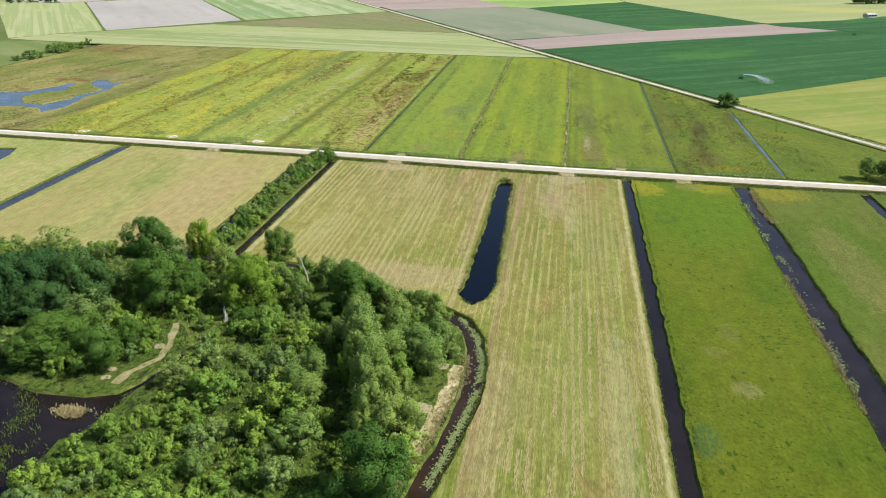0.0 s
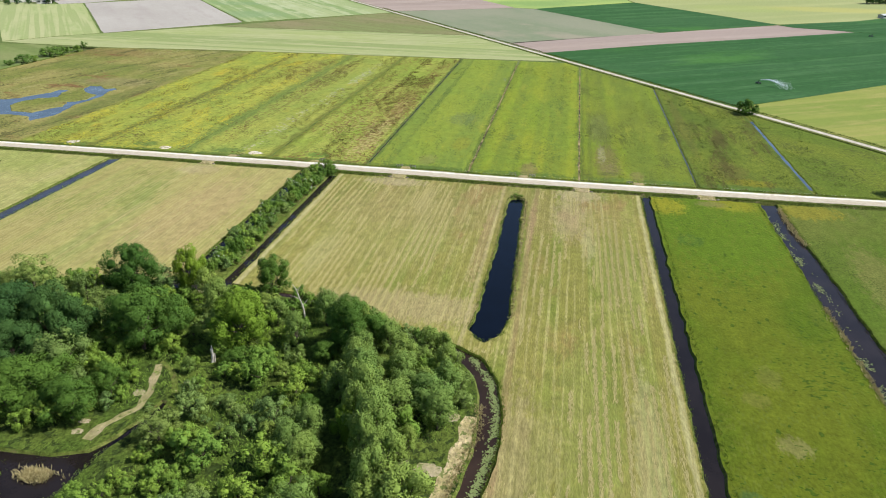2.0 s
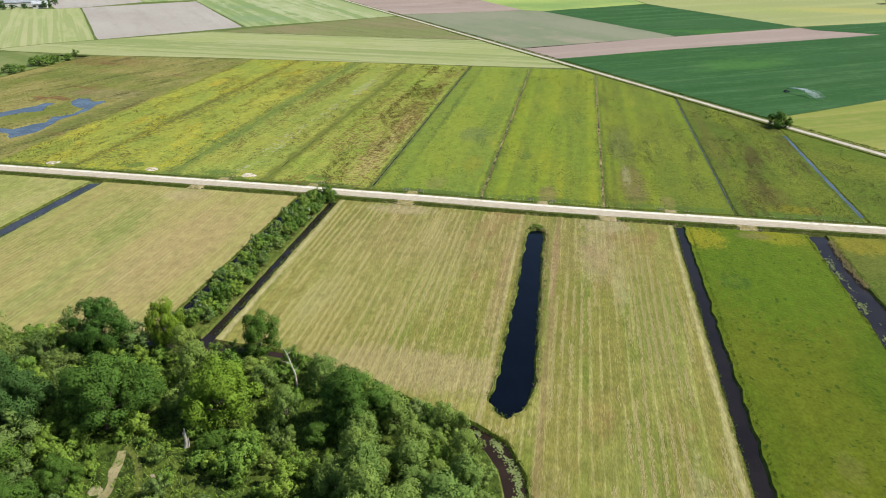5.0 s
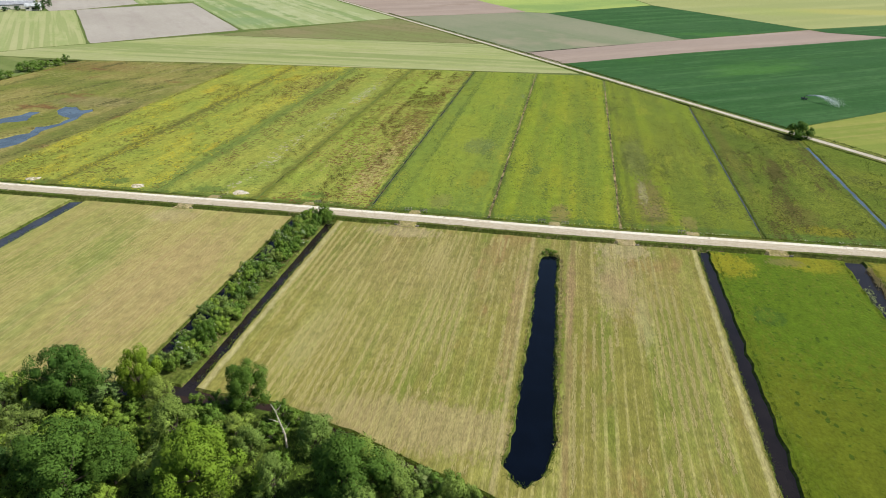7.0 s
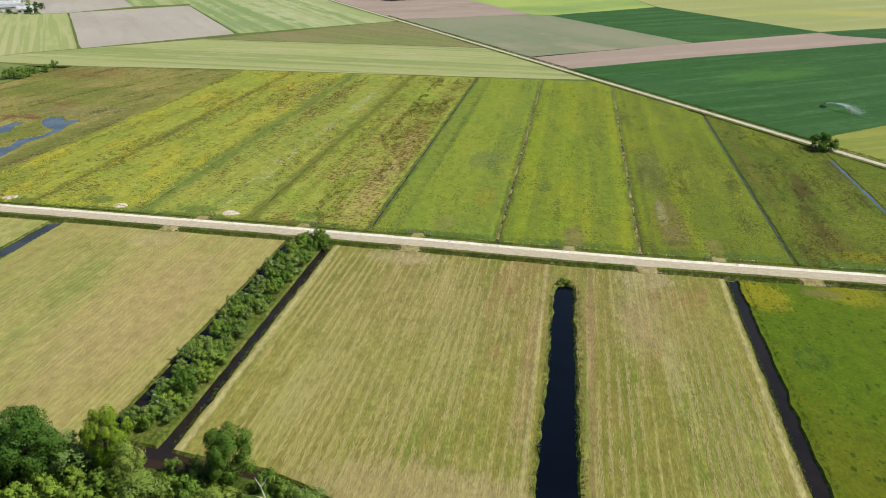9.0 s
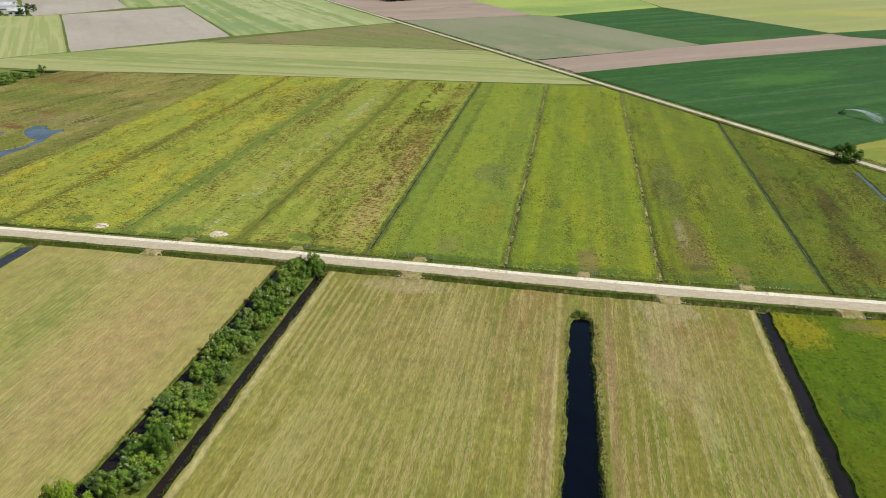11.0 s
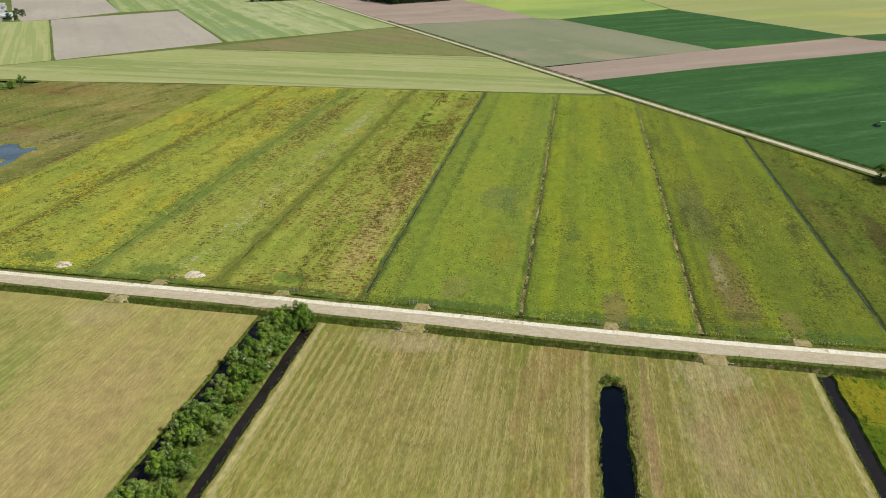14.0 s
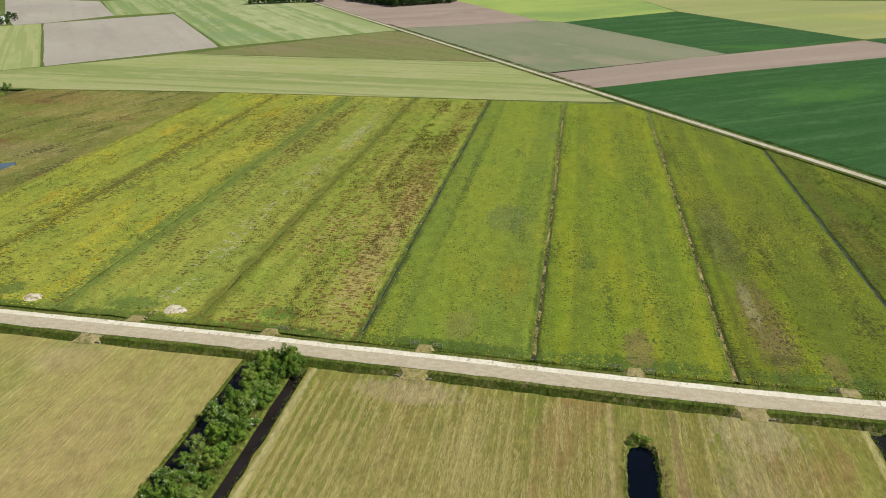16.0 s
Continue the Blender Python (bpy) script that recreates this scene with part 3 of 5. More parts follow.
LEAF_THIN = leaf_material("thin_leaves", (0.155, 0.228, 0.045), (0.272, 0.345, 0.085))
LEAF_SHRUB = leaf_material("shrub_leaves", (0.124, 0.224, 0.031), (0.292, 0.415, 0.060))
LEAF_GOLD = leaf_material("golden_leaves", (0.159, 0.253, 0.046), (0.294, 0.380, 0.077))
LEAF_REED = leaf_material("straw_reeds", (0.33, 0.275, 0.11), (0.54, 0.46, 0.23), 0.3, (1, 1, 1), (1, 1, 1))
LEAF_TUFT = leaf_material("rank_grass_blades", (0.095, 0.160, 0.018), (0.190, 0.240, 0.034), 0.3, (1, 1, 1), (1, 1, 1))
LEAF_VERGE = leaf_material("verge_blades", (0.060, 0.100, 0.014), (0.130, 0.165, 0.028), 0.25, (1, 1, 1), (1, 1, 1))
LEAF_PAD = leaf_material("lily_pads", (0.15, 0.20, 0.055), (0.29, 0.33, 0.13), 0.1, (1, 1, 1), (1, 1, 1))
LEAF_BLOOM = leaf_material("elder_blossom", (0.55, 0.56, 0.40), (0.75, 0.74, 0.60), 0.2)
TUSSOCK_BROWN = leaf_material("brown_tussocks", (0.070, 0.050, 0.016), (0.150, 0.105, 0.035), 0.1, (1, 1, 1), (1, 1, 1))
TUSSOCK_GREEN = leaf_material("dark_green_tussocks", (0.045, 0.075, 0.014), (0.085, 0.115, 0.022), 0.1, (1, 1, 1), (1, 1, 1))
STRAW = leaf_material("dry_hay", (0.33, 0.285, 0.100), (0.47, 0.405, 0.17), 0.1, (1, 1, 1), (1, 1, 1))
LEAF_HEDGE = leaf_material("hedge_leaves", (0.080, 0.158, 0.026), (0.205, 0.322, 0.050))
DROPS = leaf_material("water_spray", (0.80, 0.85, 0.90), (0.92, 0.95, 0.98), 0.4, (1, 1, 1), (1, 1, 1))
BARK = grassland("bark", (0.09, 0.07, 0.05), (0.14, 0.115, 0.085), patch_size=2.0, grain=(0.6, 1.3))
PALE_WOOD = grassland("bleached_wood", (0.50, 0.44, 0.36), (0.60, 0.54, 0.46), patch_size=2.0)


# ---- mesh helpers ----
def link_mesh(name, verts, faces, mats, kind="structure", matrix=None, face_mats=None, smooth=False):
    me = bpy.data.meshes.new(name)
    me.from_pydata([tuple(v) for v in verts], [], [tuple(f) for f in faces])
    for mat in mats:
        me.materials.append(mat)
    if face_mats is not None:
        me.polygons.foreach_set("material_index", face_mats)
    if smooth:
        me.polygons.foreach_set("use_smooth", [True] * len(me.polygons))
    me.update()
    ob = new(name, me)
    ob.matrix_world = PLAN if matrix is None else matrix
    if kind:
        tagged(ob, kind=kind)
    return ob


def part(name, bm, mat, parent, label=""):
    me = bpy.data.meshes.new(name)
    bm.to_mesh(me)
    bm.free()
    me.materials.append(mat)
    ob = new(name, me)
    ob.parent = parent
    return tagged(ob, label)


def along(points, step, closed=True):
    out, n = [], len(points)
    for i in range(n if closed else n - 1):
        a, b = Vector(points[i][:2]), Vector(points[(i + 1) % n][:2])
        cuts = max(1, round((b - a).length / step))
        out += [a.lerp(b, k / cuts) for k in range(cuts)]
    return out if closed else out + [Vector(points[-1][:2])]


def wavy(points, amount, scale=0.35):
    return [p + amount * Vector((noise.noise((p.x * scale, p.y * scale, 3.1)), noise.noise((p.x * scale, p.y * scale, 9.7)))) for p in points]


def outward(points):
    area = sum(a.x * b.y - b.x * a.y for a, b in zip(points, points[1:] + points[:1]))
    if area < 0:
        points = points[::-1]
    n = len(points)
    ways = []
    for i in range(n):
        t = points[(i + 1) % n] - points[i - 1]
        ways.append(Vector((t.y, -t.x)).normalized())
    return points, ways


def slab(name, label, outline, top, bank=None, z=0.0, depth=0.85, slope=0.7, holes=(), step=2.5, ragged=0.25, category="field", grow=0.0):
    """A piece of land: a flat top with banks that fall away at its edge, and openings for ponds."""
    bm = bmesh.new()
    edges = []
    for n, ring in enumerate([outline, *holes]):
        pts, ways = outward(wavy(along(ring, step), ragged))
        sign = -1 if n else 1
        pts = [p + w * grow for p, w in zip(pts, ways)]
        tops = [bm.verts.new((p.x, p.y, z)) for p in pts]
        feet = [bm.verts.new((p.x + sign * slope * w.x, p.y + sign * slope * w.y, z - depth)) for p, w in zip(pts, ways)]
        k = len(pts)
        for i in range(k):
            j = (i + 1) % k
            edges.append(bm.edges.new((tops[i], tops[j])))
            f = bm.faces.new((tops[i], feet[i], feet[j], tops[j]) if sign > 0 else (tops[j], feet[j], feet[i], tops[i]))
            f.material_index = 1
            f.smooth = False
    skirt = set(bm.faces)
    bmesh.ops.triangle_fill(bm, edges=edges, use_beauty=True, normal=(0, 0, 1))
    bmesh.ops.recalc_face_normals(bm, faces=bm.faces)
    for f in bm.faces:
        if f not in skirt:
            f.material_index = 0
            if f.normal.z < 0:
                f.normal_flip()
    me = bpy.data.meshes.new(name)
    bm.to_mesh(me)
    bm.free()
    me.materials.append(top)
    me.materials.append(bank or BANK)
    ob = new(name, me)
    ob.matrix_world = PLAN
    return tagged(ob, label, category, kind="structure")


def sheet(name, label, outline, mat, z, category="water"):
    ob = link_mesh(name, [(p[0], p[1], z) for p in outline], [range(len(outline))], [mat])
    return tagged(ob, label, category)


def ribbon(name, label, line, half, mat, z, category, crown=0.0, step=3.0, ragged=0.0):
    """A strip of ground along a line, a little higher in its middle."""
    pts = along(line, step, closed=False)
    verts, faces = [], []
    for i, p in enumerate(pts):
        t = (pts[min(i + 1, len(pts) - 1)] - pts[max(i - 1, 0)]).normalized()
        side = Vector((t.y, -t.x))
        for k, s in enumerate((-1, -0.5, 0, 0.5, 1)):
            wob = ragged * noise.noise((p.x * 0.4, p.y * 0.4, s * 5)) if abs(s) == 1 else 0
            q = p + side * (s * half + wob)
            verts.append((q.x, q.y, z + crown * (1 - s * s)))
            if i and k:
                a = len(verts) - 1
                faces.append((a, a - 1, a - 6, a - 5))
    ob = link_mesh(name, verts, faces, [mat], smooth=True)
    return tagged(ob, label, category)


# ---- ground ----
S = 4500
ground = link_mesh("ground", [(-S, -S, -0.8), (S, -S, -0.8), (S, S, -0.8), (-S, S, -0.8)], [(0, 1, 2, 3)], [DITCH_BED])
tagged(ground, "flat damp ground of the polder under its fields", "ground")
far = link_mesh("far_country", [(-S, 620, -0.3), (S, 620, -0.3), (S, S, -0.3), (-S, S, -0.3)], [(0, 1, 2, 3)], [COUNTRY])
tagged(far, "distant farmland out to the horizon", "farmland")


def north_edge(u):
    return (u, road_mid(u) - 4.8)


def strip_foot(u):
    return (u, road_mid(u) + 4.3)


POND = ((31.0, -16), (31.6, -14.4), (33.4, -13.6), (35.0, -14.5), (35.3, -28), (35.8, -43), (36.1, -56), (36.5, -66), (36.7, -72), (36.2, -76.5), (35.0, -78.8), (33.2, -80.3), (31.4, -78.8), (30.4, -76.3), (30.7, -72), (30.9, -65), (31.0, -56), (31.2, -45), (31.2, -35))
POND_EDGE = [p + Vector((noise.noise((p.x * 0.9, p.y * 0.45, 5.5)), noise.noise((p.x * 0.9, p.y * 0.45, 8.5)))) * 0.42 for p in along(POND, 0.7)]
WEST_POOL = ((-125, -8), (-112.9, -13.6), (-108.2, -12.6), (-105.4, -19.4), (-104, -27), (-125, -32))
slab("meadow_west", "pale mown meadow beside a narrow ditch", (north_edge(-170), north_edge(-130), north_edge(-81.4), (-81.4, -40), (-81.2, -75), (-170, -92)), MEADOW_WEST, holes=(WEST_POOL,))
slab("hay_field_west", "dry tan mown hay field with a green patch", (north_edge(-77.4), north_edge(-50), north_edge(-25.2), (-25.2, -62.5), (-27, -69.8), (-44.7, -72.6), (-77, -79)), HAY_WEST)
slab("hedge_bank", "grassy bank that carries the hedge between two ditches", (north_edge(-22.0), north_edge(-16.8), (-16.6, -60), (-16.9, -68.5), (-21.8, -68), (-22.0, -40)), BANK, category="bank")
slab("hay_field_east", "mown hay field with pale swaths round a long pond",
     (north_edge(-14.4), north_edge(6), north_edge(23), north_edge(40), north_edge(62.7), (62.8, -60), (62.7, -330), (3, -330), (24, -170), (31.5, -140), (34.8, -126), (36.6, -117), (37.6, -111), (38.3, -104), (38.1, -97), (36.8, -90.8), (33.8, -84.6), (28.1, -81.3), (23.8, -79.9), (11.9, -74.4), (-1.2, -69.8), (-14.3, -69.0)), HAY_EAST, holes=(POND_EDGE,), ragged=0.4, step=1.8)
slab("meadow_green", "lush green meadow between two ditches", (north_edge(65.0), north_edge(90.4), (90.0, -60), (89.6, -110), (89.3, -330), (65.6, -330), (65.6, -80)), MEADOW_GREEN, ragged=0.6, step=1.6)
slab("meadow_east", "olive green meadow with rusty patches", (north_edge(94.4), north_edge(120.4), (120.4, -60), (119, -330), (95.2, -330), (95.2, -50)), MEADOW_EAST, ragged=0.7, step=1.6)
slab("meadow_far_east", "green meadow beyond the last ditch", (north_edge(123.2), north_edge(240), (240, -330), (123, -330)), MEADOW_EAST)

LAGOON = ((-70, -110), (-45, -112), (-30, -113.8), (-23.5, -116), (-16, -115.7), (-11.9, -114.3), (-10.3, -111.2), (-9.0, -107.2), (-8.4, -103.4), (-7.2, -103.5), (-7.4, -107.0), (-8.9, -111.4), (-9.6, -113.4), (-10.1, -117.4), (-10.6, -120), (-11, -123), (-13.2, -125), (-13, -128), (-13.3, -131), (-13, -134), (-16, -142), (-34, -146), (-70, -142))
slab("wood_floor", "shaded rough ground under the wood", ((27, -142), (31.3, -127), (32.1, -121.8), (33.3, -117.4), (34.1, -112), (34.8, -106), (34.8, -99), (34.1, -93.8), (32.9, -89.9), (31.1, -86.9), (29, -85.1), (24.2, -82.0), (17.6, -79.7), (6, -74.5), (1, -72.2), (-8, -71.6), (-14.3, -72.4), (-27, -72.4), (-45, -75.6), (-80, -82.5), (-130, -92), (-170, -100), (-170, -330), (-3, -330), (18.5, -170)), WOODLAND, holes=(LAGOON,), category="woodland")

# ---- water ----
WL = -0.36
sheet("pond_water", "deep blue still water of the long field pond", [(p[0] * 1.0 + (1.0 if p[0] > 33.3 else -1.0), p[1] + (0.8 if p[1] > -40 else -0.8)) for p in POND], WATER_DEEP, WL)
sheet("lagoon_water", "dark peaty water of the woodland pool", ((-75, -102), (-5, -102), (-5, -150), (-75, -150)), WATER_DITCH, WL)
sheet("west_pool_water", "blue water of a small field pool", ((-128, -5), (-100, -5), (-100, -36), (-128, -36)), WATER_CLEAR, WL)
sheet("ditch_water_west", "narrow blue drainage ditch between mown fields", ((-82.2, -5.2), (-76.8, -4), (-76.5, -84), (-82, -84)), WATER_CLEAR, WL)
sheet("hedge_ditch_west", "dark shaded ditch along the hedge", ((-26.0, -5.5), (-21.4, -5.3), (-21.2, -66), (-25.6, -66)), WATER_DITCH, WL)
sheet("hedge_ditch_east", "brown peaty ditch along the hedge", ((-17.9, -6.3), (-13.8, -6.0), (-13.6, -70.6), (-18.0, -70.6)), WATER_CANAL, WL)
sheet("ditch_water_middle", "straight dark drainage ditch beside the hay field", ((62.2, -6.5), (66.0, -6.5), (66.6, -80), (66.4, -332), (62.2, -332)), WATER_DITCH, WL)
sheet("canal_water", "wide grey ditch with floating water plants", ((89.6, -6.3), (95.0, -6), (96.0, -60), (96, -332), (88.6, -332), (89.2, -60)), WATER_CANAL, WL)
sheet("ditch_water_east", "short reach of narrow ditch", ((120.0, -5.5), (123.6, -5.5), (123.8, -332), (119, -332)), WATER_DITCH, WL)
STREAM = ((-130, -88), (-80, -80.6), (-45, -74.2), (-27, -71.2), (-15, -70.6), (-1, -71.0), (6, -73.2), (12, -75.8), (18, -78.8), (24, -81.2), (29, -83.6), (32.2, -85.8), (34.8, -91), (36.4, -97.5), (36.6, -104), (36, -110), (35, -117), (33.2, -126), (29, -142), (21, -170), (-0.5, -330))
ribbon("stream_water", "brown peaty stream that bends round the wood", STREAM, 2.3, WATER_PEAT, WL - 0.02, "water")

# ---- roads ----
road_line = [(u, road_mid(u)) for u in range(-400, 401, 8)]
slab("road_verge", "grassy embankment on both sides of the gravel road", [(u, m - 3.0) for u, m in road_line] + [(u, m + 3.1) for u, m in road_line[::-1]], VERGE, VERGE, z=0.12, depth=0.95, slope=0.9, category="verge", ragged=0.4)
ribbon("gravel_road", "pale beige gravel farm road with worn tracks", road_line, 2.15, GRAVEL, 0.15, "road", crown=0.05, ragged=0.25)
ribbon("shell_strip", "white crushed shell along the edge of the gravel road", [(u, m + 1.35) for u, m in road_line], 0.72, SHELL, 0.185, "road", crown=0.01, ragged=0.22, step=2.0)
lane = [(lane_u(v), v) for v in range(-60, 640, 10)]
slab("lane_verge", "green verge along the farm lane", [(u - 3.2, v) for u, v in lane] + [(u + 3.0, v) for u, v in lane[::-1]], VERGE, z=0.05, category="verge", step=8)
ribbon("farm_lane", "pale gravel farm lane across the polder", lane, 1.15, LANE_GRAVEL, 0.09, "road", crown=0.04, step=8, ragged=0.15)

# ---- strips north of the road ----
HEATH_POOL = ((-180, 50), (-162, 53.9), (-158, 56.7), (-156, 61.7), (-153, 68.3), (-153, 72.5), (-149, 73.3), (-148, 67.3), (-145, 60.4), (-150, 56.5), (-153, 51.3), (-152, 44.6), (-146, 38.4), (-138, 37.6), (-136, 44.6), (-134, 47.5), (-137, 54.6), (-134, 56.2), (-132.5, 60.3), (-133.5, 66.8), (-139, 69.4), (-144, 73.4), (-146, 78), (-146, 81.3), (-142, 82.2), (-137, 77.9), (-134, 80.7), (-131, 77.2), (-132, 73), (-130, 65.5), (-130, 57.2), (-130.5, 50.8), (-128, 39.8), (-128, 32.8), (-131, 27), (-136, 32.8), (-144, 33.2), (-180, 26))
slab("heath", "boggy brown heath with shallow pools", ((-205, 8), (-160, 7), strip_foot(-116.8), (-116.8, 20), (-116.8, 80), (-116.8, 175), (-150, 173.2), (-200, 169), (-204, 100)), HEATH, HEATH, z=-0.03, holes=(HEATH_POOL,), depth=0.4, slope=0.6, ragged=0.9, step=1.5)
sheet("heath_pool_water", "shallow blue pools in the heath", ((-183, 18), (-122, 18), (-122, 86), (-183, 86)), WATER_SKY_TINT, -0.2)


def strip(name, label, u1, u2, mat, w=0.5, deep=0.3):
    top = 177.6
    v1 = min(top, 174.3 + 0.0292 * (u1 + 132), 109.2 + (94 - 4.4 - u1) / 0.7105)
    v2 = min(top, 174.3 + 0.0292 * (u2 + 132), 109.2 + (94 - 4.4 - u2) / 0.7105)
    ring = [strip_foot(u1 + w), strip_foot((u1 + u2) / 2), strip_foot(u2 - w), (u2 - w, v2)]
    if v1 >= top > v2:
        ring.append((94 - 4.4 - 0.7105 * (top - 109.2), top))
    ring.append((u1 + w, v1))
    return slab(name, label, ring, mat, mat, depth=deep, slope=0.5, ragged=0.5 if deep < 0.25 else 0.3)


strip("strip_west", "yellow flowering wet meadow strip", -118, -93.6, STRIP_YELLOW, 0.55, 0.07)
strip("strip_buttercup", "bright yellow buttercup meadow strip", -93.6, -65.0, STRIP_YELLOW, 0.55, 0.07)
strip("strip_olive", "olive meadow strip with rushes", -65.0, -38, STRIP_OLIVE, 0.55, 0.07)
strip("strip_rusty", "meadow strip with rusty brown sorrel", -38, -9.4, STRIP_RUSTY, 0.5, 0.1)
strip("strip_green", "green meadow strip between narrow ditches", -9.4, 18.6, STRIP_GREEN, 0.65, 0.26)
strip("strip_golden", "green meadow strip flecked with yellow", 18.6, 48.0, STRIP_GOLD, 0.7, 0.28)
strip("strip_patchy", "green meadow strip with a bare brown patch", 48.0, 77.6, STRIP_PATCHY, 0.6, 0.28)
strip("strip_dark", "dark rough meadow strip with tussocks", 77.6, 105.5, STRIP_DARK, 0.55)
strip("strip_corner", "green meadow corner beside the lane", 105.5, 162, STRIP_CORNER, 1.0)


def lane_end(u):
    return min(177.2, 109.2 + (94 - 4.6 - u) / 0.7105)


for u, mat, label in ((-93.6, FURROW, "dark grassy furrow between meadow strips"), (-65.0, FURROW, "dark grassy furrow between meadow strips"), (-38, FURROW, "dark grassy furrow between meadow strips"),
                      (-9.4, FURROW, "grassy bed of a narrow ditch"), (18.6, FURROW_DRY, "dry brown bed of a narrow ditch"), (48.0, FURROW_DRY, "dry brown bed of a narrow ditch"),
                      (77.6, FURROW, "grassy bed of a narrow ditch"), (105.5, FURROW, "grassy bed of a narrow ditch")):
    ribbon("ditch_bed", label, [strip_foot(u), (u, lane_end(u))], 1.4, mat, -0.035 if u < -30 else -0.22, "ditch", crown=-0.02, ragged=0.3)
for u, half in ((-9.4, 0.17), (77.6, 0.14), (105.5, 0.8)):
    end = lane_end(u) - (9 if u > 100 else 2)
    ribbon("strip_ditch_water", "narrow water filled ditch between meadow strips", [(u, 7), (u, end)], half, WATER_SKY_TINT if u > 100 else WATER_CLEAR, -0.21, "water", ragged=0.16, step=2.0)

# ---- far fields ----
MARGIN = grassland("field_margin", (0.105, 0.150, 0.035), (0.150, 0.180, 0.055), patch_size=0.05, grain=(0.85, 1.15))
sheet("field_margins", "rough grass between the distant fields", ((-560, 150), (-206, 168), (-120, 177.9), (-8, 180), (110, 112), (150, 60), (460, 60), (460, 620), (-560, 620)), MARGIN, -0.12, "grass")
FAR = dict(step=14, ragged=0.5, depth=0.7, slope=0.3, grow=0.8)
slab("pasture_green_west", "dark green field west of the heath", ((-360, 60), (-206.5, 10), (-206, 100), (-204.5, 160), (-243, 170), (-330, 130)), GREEN_WEST, **FAR)
slab("pasture_long", "long pale green pasture with mowing lines", ((-262, 175), (-243, 172.5), (-194, 171), (-132, 176), (-12, 179.5), (lane_u(184) - 4, 182), (lane_u(259) - 4, 259), (-84.5, 259.8), (-135, 259.5), (-181.5, 261), (-243, 202)), LIGHT_FIELD, **FAR)
slab("fallow_triangle", "brown green fallow triangle", ((-179, 263), (lane_u(261) - 4.2, 261.5), (lane_u(360) - 4.2, 360), (-95, 361)), FALLOW, **FAR)
slab("striped_pasture", "light green striped pasture", ((-172, 288), (-97, 363), (lane_u(366) - 4.2, 366), (lane_u(509) - 4.2, 509), (-290, 446), (-283, 434)), STRIPED_HAZY, **FAR)
slab("soil_field_grey", "bare grey brown ploughed field", ((-230.5, 218.5), (-174.8, 285.5), (-285.8, 434), (-346, 368)), SOIL_GREY, **FAR)
slab("ripening_field", "yellow green field with darker stripes", ((-232.5, 216), (-248, 200.5), (-263.5, 177), (-376, 306), (-420, 360), (-366, 352), (-348, 366)), YELLOW_FIELD_HAZY, **FAR)
slab("soil_field_far", "bare ploughed field in the distance", ((-327, 419.5), (-348, 369.5), (-362, 358), (-420, 420), (-520, 540), (-410, 523)), SOIL_GREY, **FAR)
slab("pasture_far_west", "pale green pasture in the distance", ((-325.5, 419.5), (-291, 447.5), (lane_u(511) - 4.2, 511), (lane_u(600) - 4.2, 600), (-330, 600), (-407, 525)), STRIPED_HAZY, **FAR)
slab("soil_field_mauve", "bare mauve ploughed field beside the lane", ((lane_u(600) + 4, 600), (lane_u(378) + 4, 378), (-67, 390), (-5, 426), (-108, 600)), SOIL_PINK, **FAR)
slab("thin_crop_field", "grey green thinly sprouted field", ((lane_u(376) + 4, 376), (lane_u(237) + 4, 237), (12, 236.8), (96, 301), (11, 420.5), (-3.6, 424.5), (-66, 388)), CROP_GREY, **FAR)
slab("soil_field_pink", "bare pink brown ploughed field", ((lane_u(235) + 4, 235), (lane_u(206.5) + 4, 206.5), (91.4, 251.2), (171.3, 302), (221, 335), (188, 347), (180.5, 358.6), (98, 299.5)), SOIL_PINK, **FAR)
slab("dark_crop_far", "dark green crop field in the distance", ((12.2, 422.5), (97.5, 302), (181, 363), (94.5, 497)), CROP_DARK_HAZY, **FAR)
slab("dark_crop_near", "dark green irrigated crop field beside the lane", ((lane_u(205) + 4, 205), (lane_u(99.5) + 4, 99.5), (136, 123.5), (165, 147), (203, 178.5), (320, 273), (320, 296), (222, 334), (171.3, 300), (91.4, 249)), CROP_DARK_HAZY, **FAR)
slab("pale_crop_east", "pale yellow green crop beside the lane", ((lane_u(97.5) + 4, 97.5), (lane_u(0) + 4, 0), (340, 30), (340, 286), (320, 271), (203, 176.5), (165, 145), (136, 121.5)), PALE_CROP, **FAR)
slab("pasture_bright", "bright green pasture in the distance", ((-106, 600), (-3.5, 426.5), (11.5, 424), (93, 499.5), (70, 600)), BRIGHT_FIELD, **FAR)
slab("pasture_pale_far", "pale yellow pasture in the distance", ((72, 600), (96, 499), (182, 365), (243, 400.5), (282, 436), (380, 480), (330, 600)), PALE_FAR, **FAR)
slab("dark_crop_east", "dark green crop field in the distance", ((183, 362), (189, 349.5), (222, 337), (300, 302), (420, 420), (380, 478), (282, 434), (243, 398.5)), CROP_DARK_HAZY, **FAR)


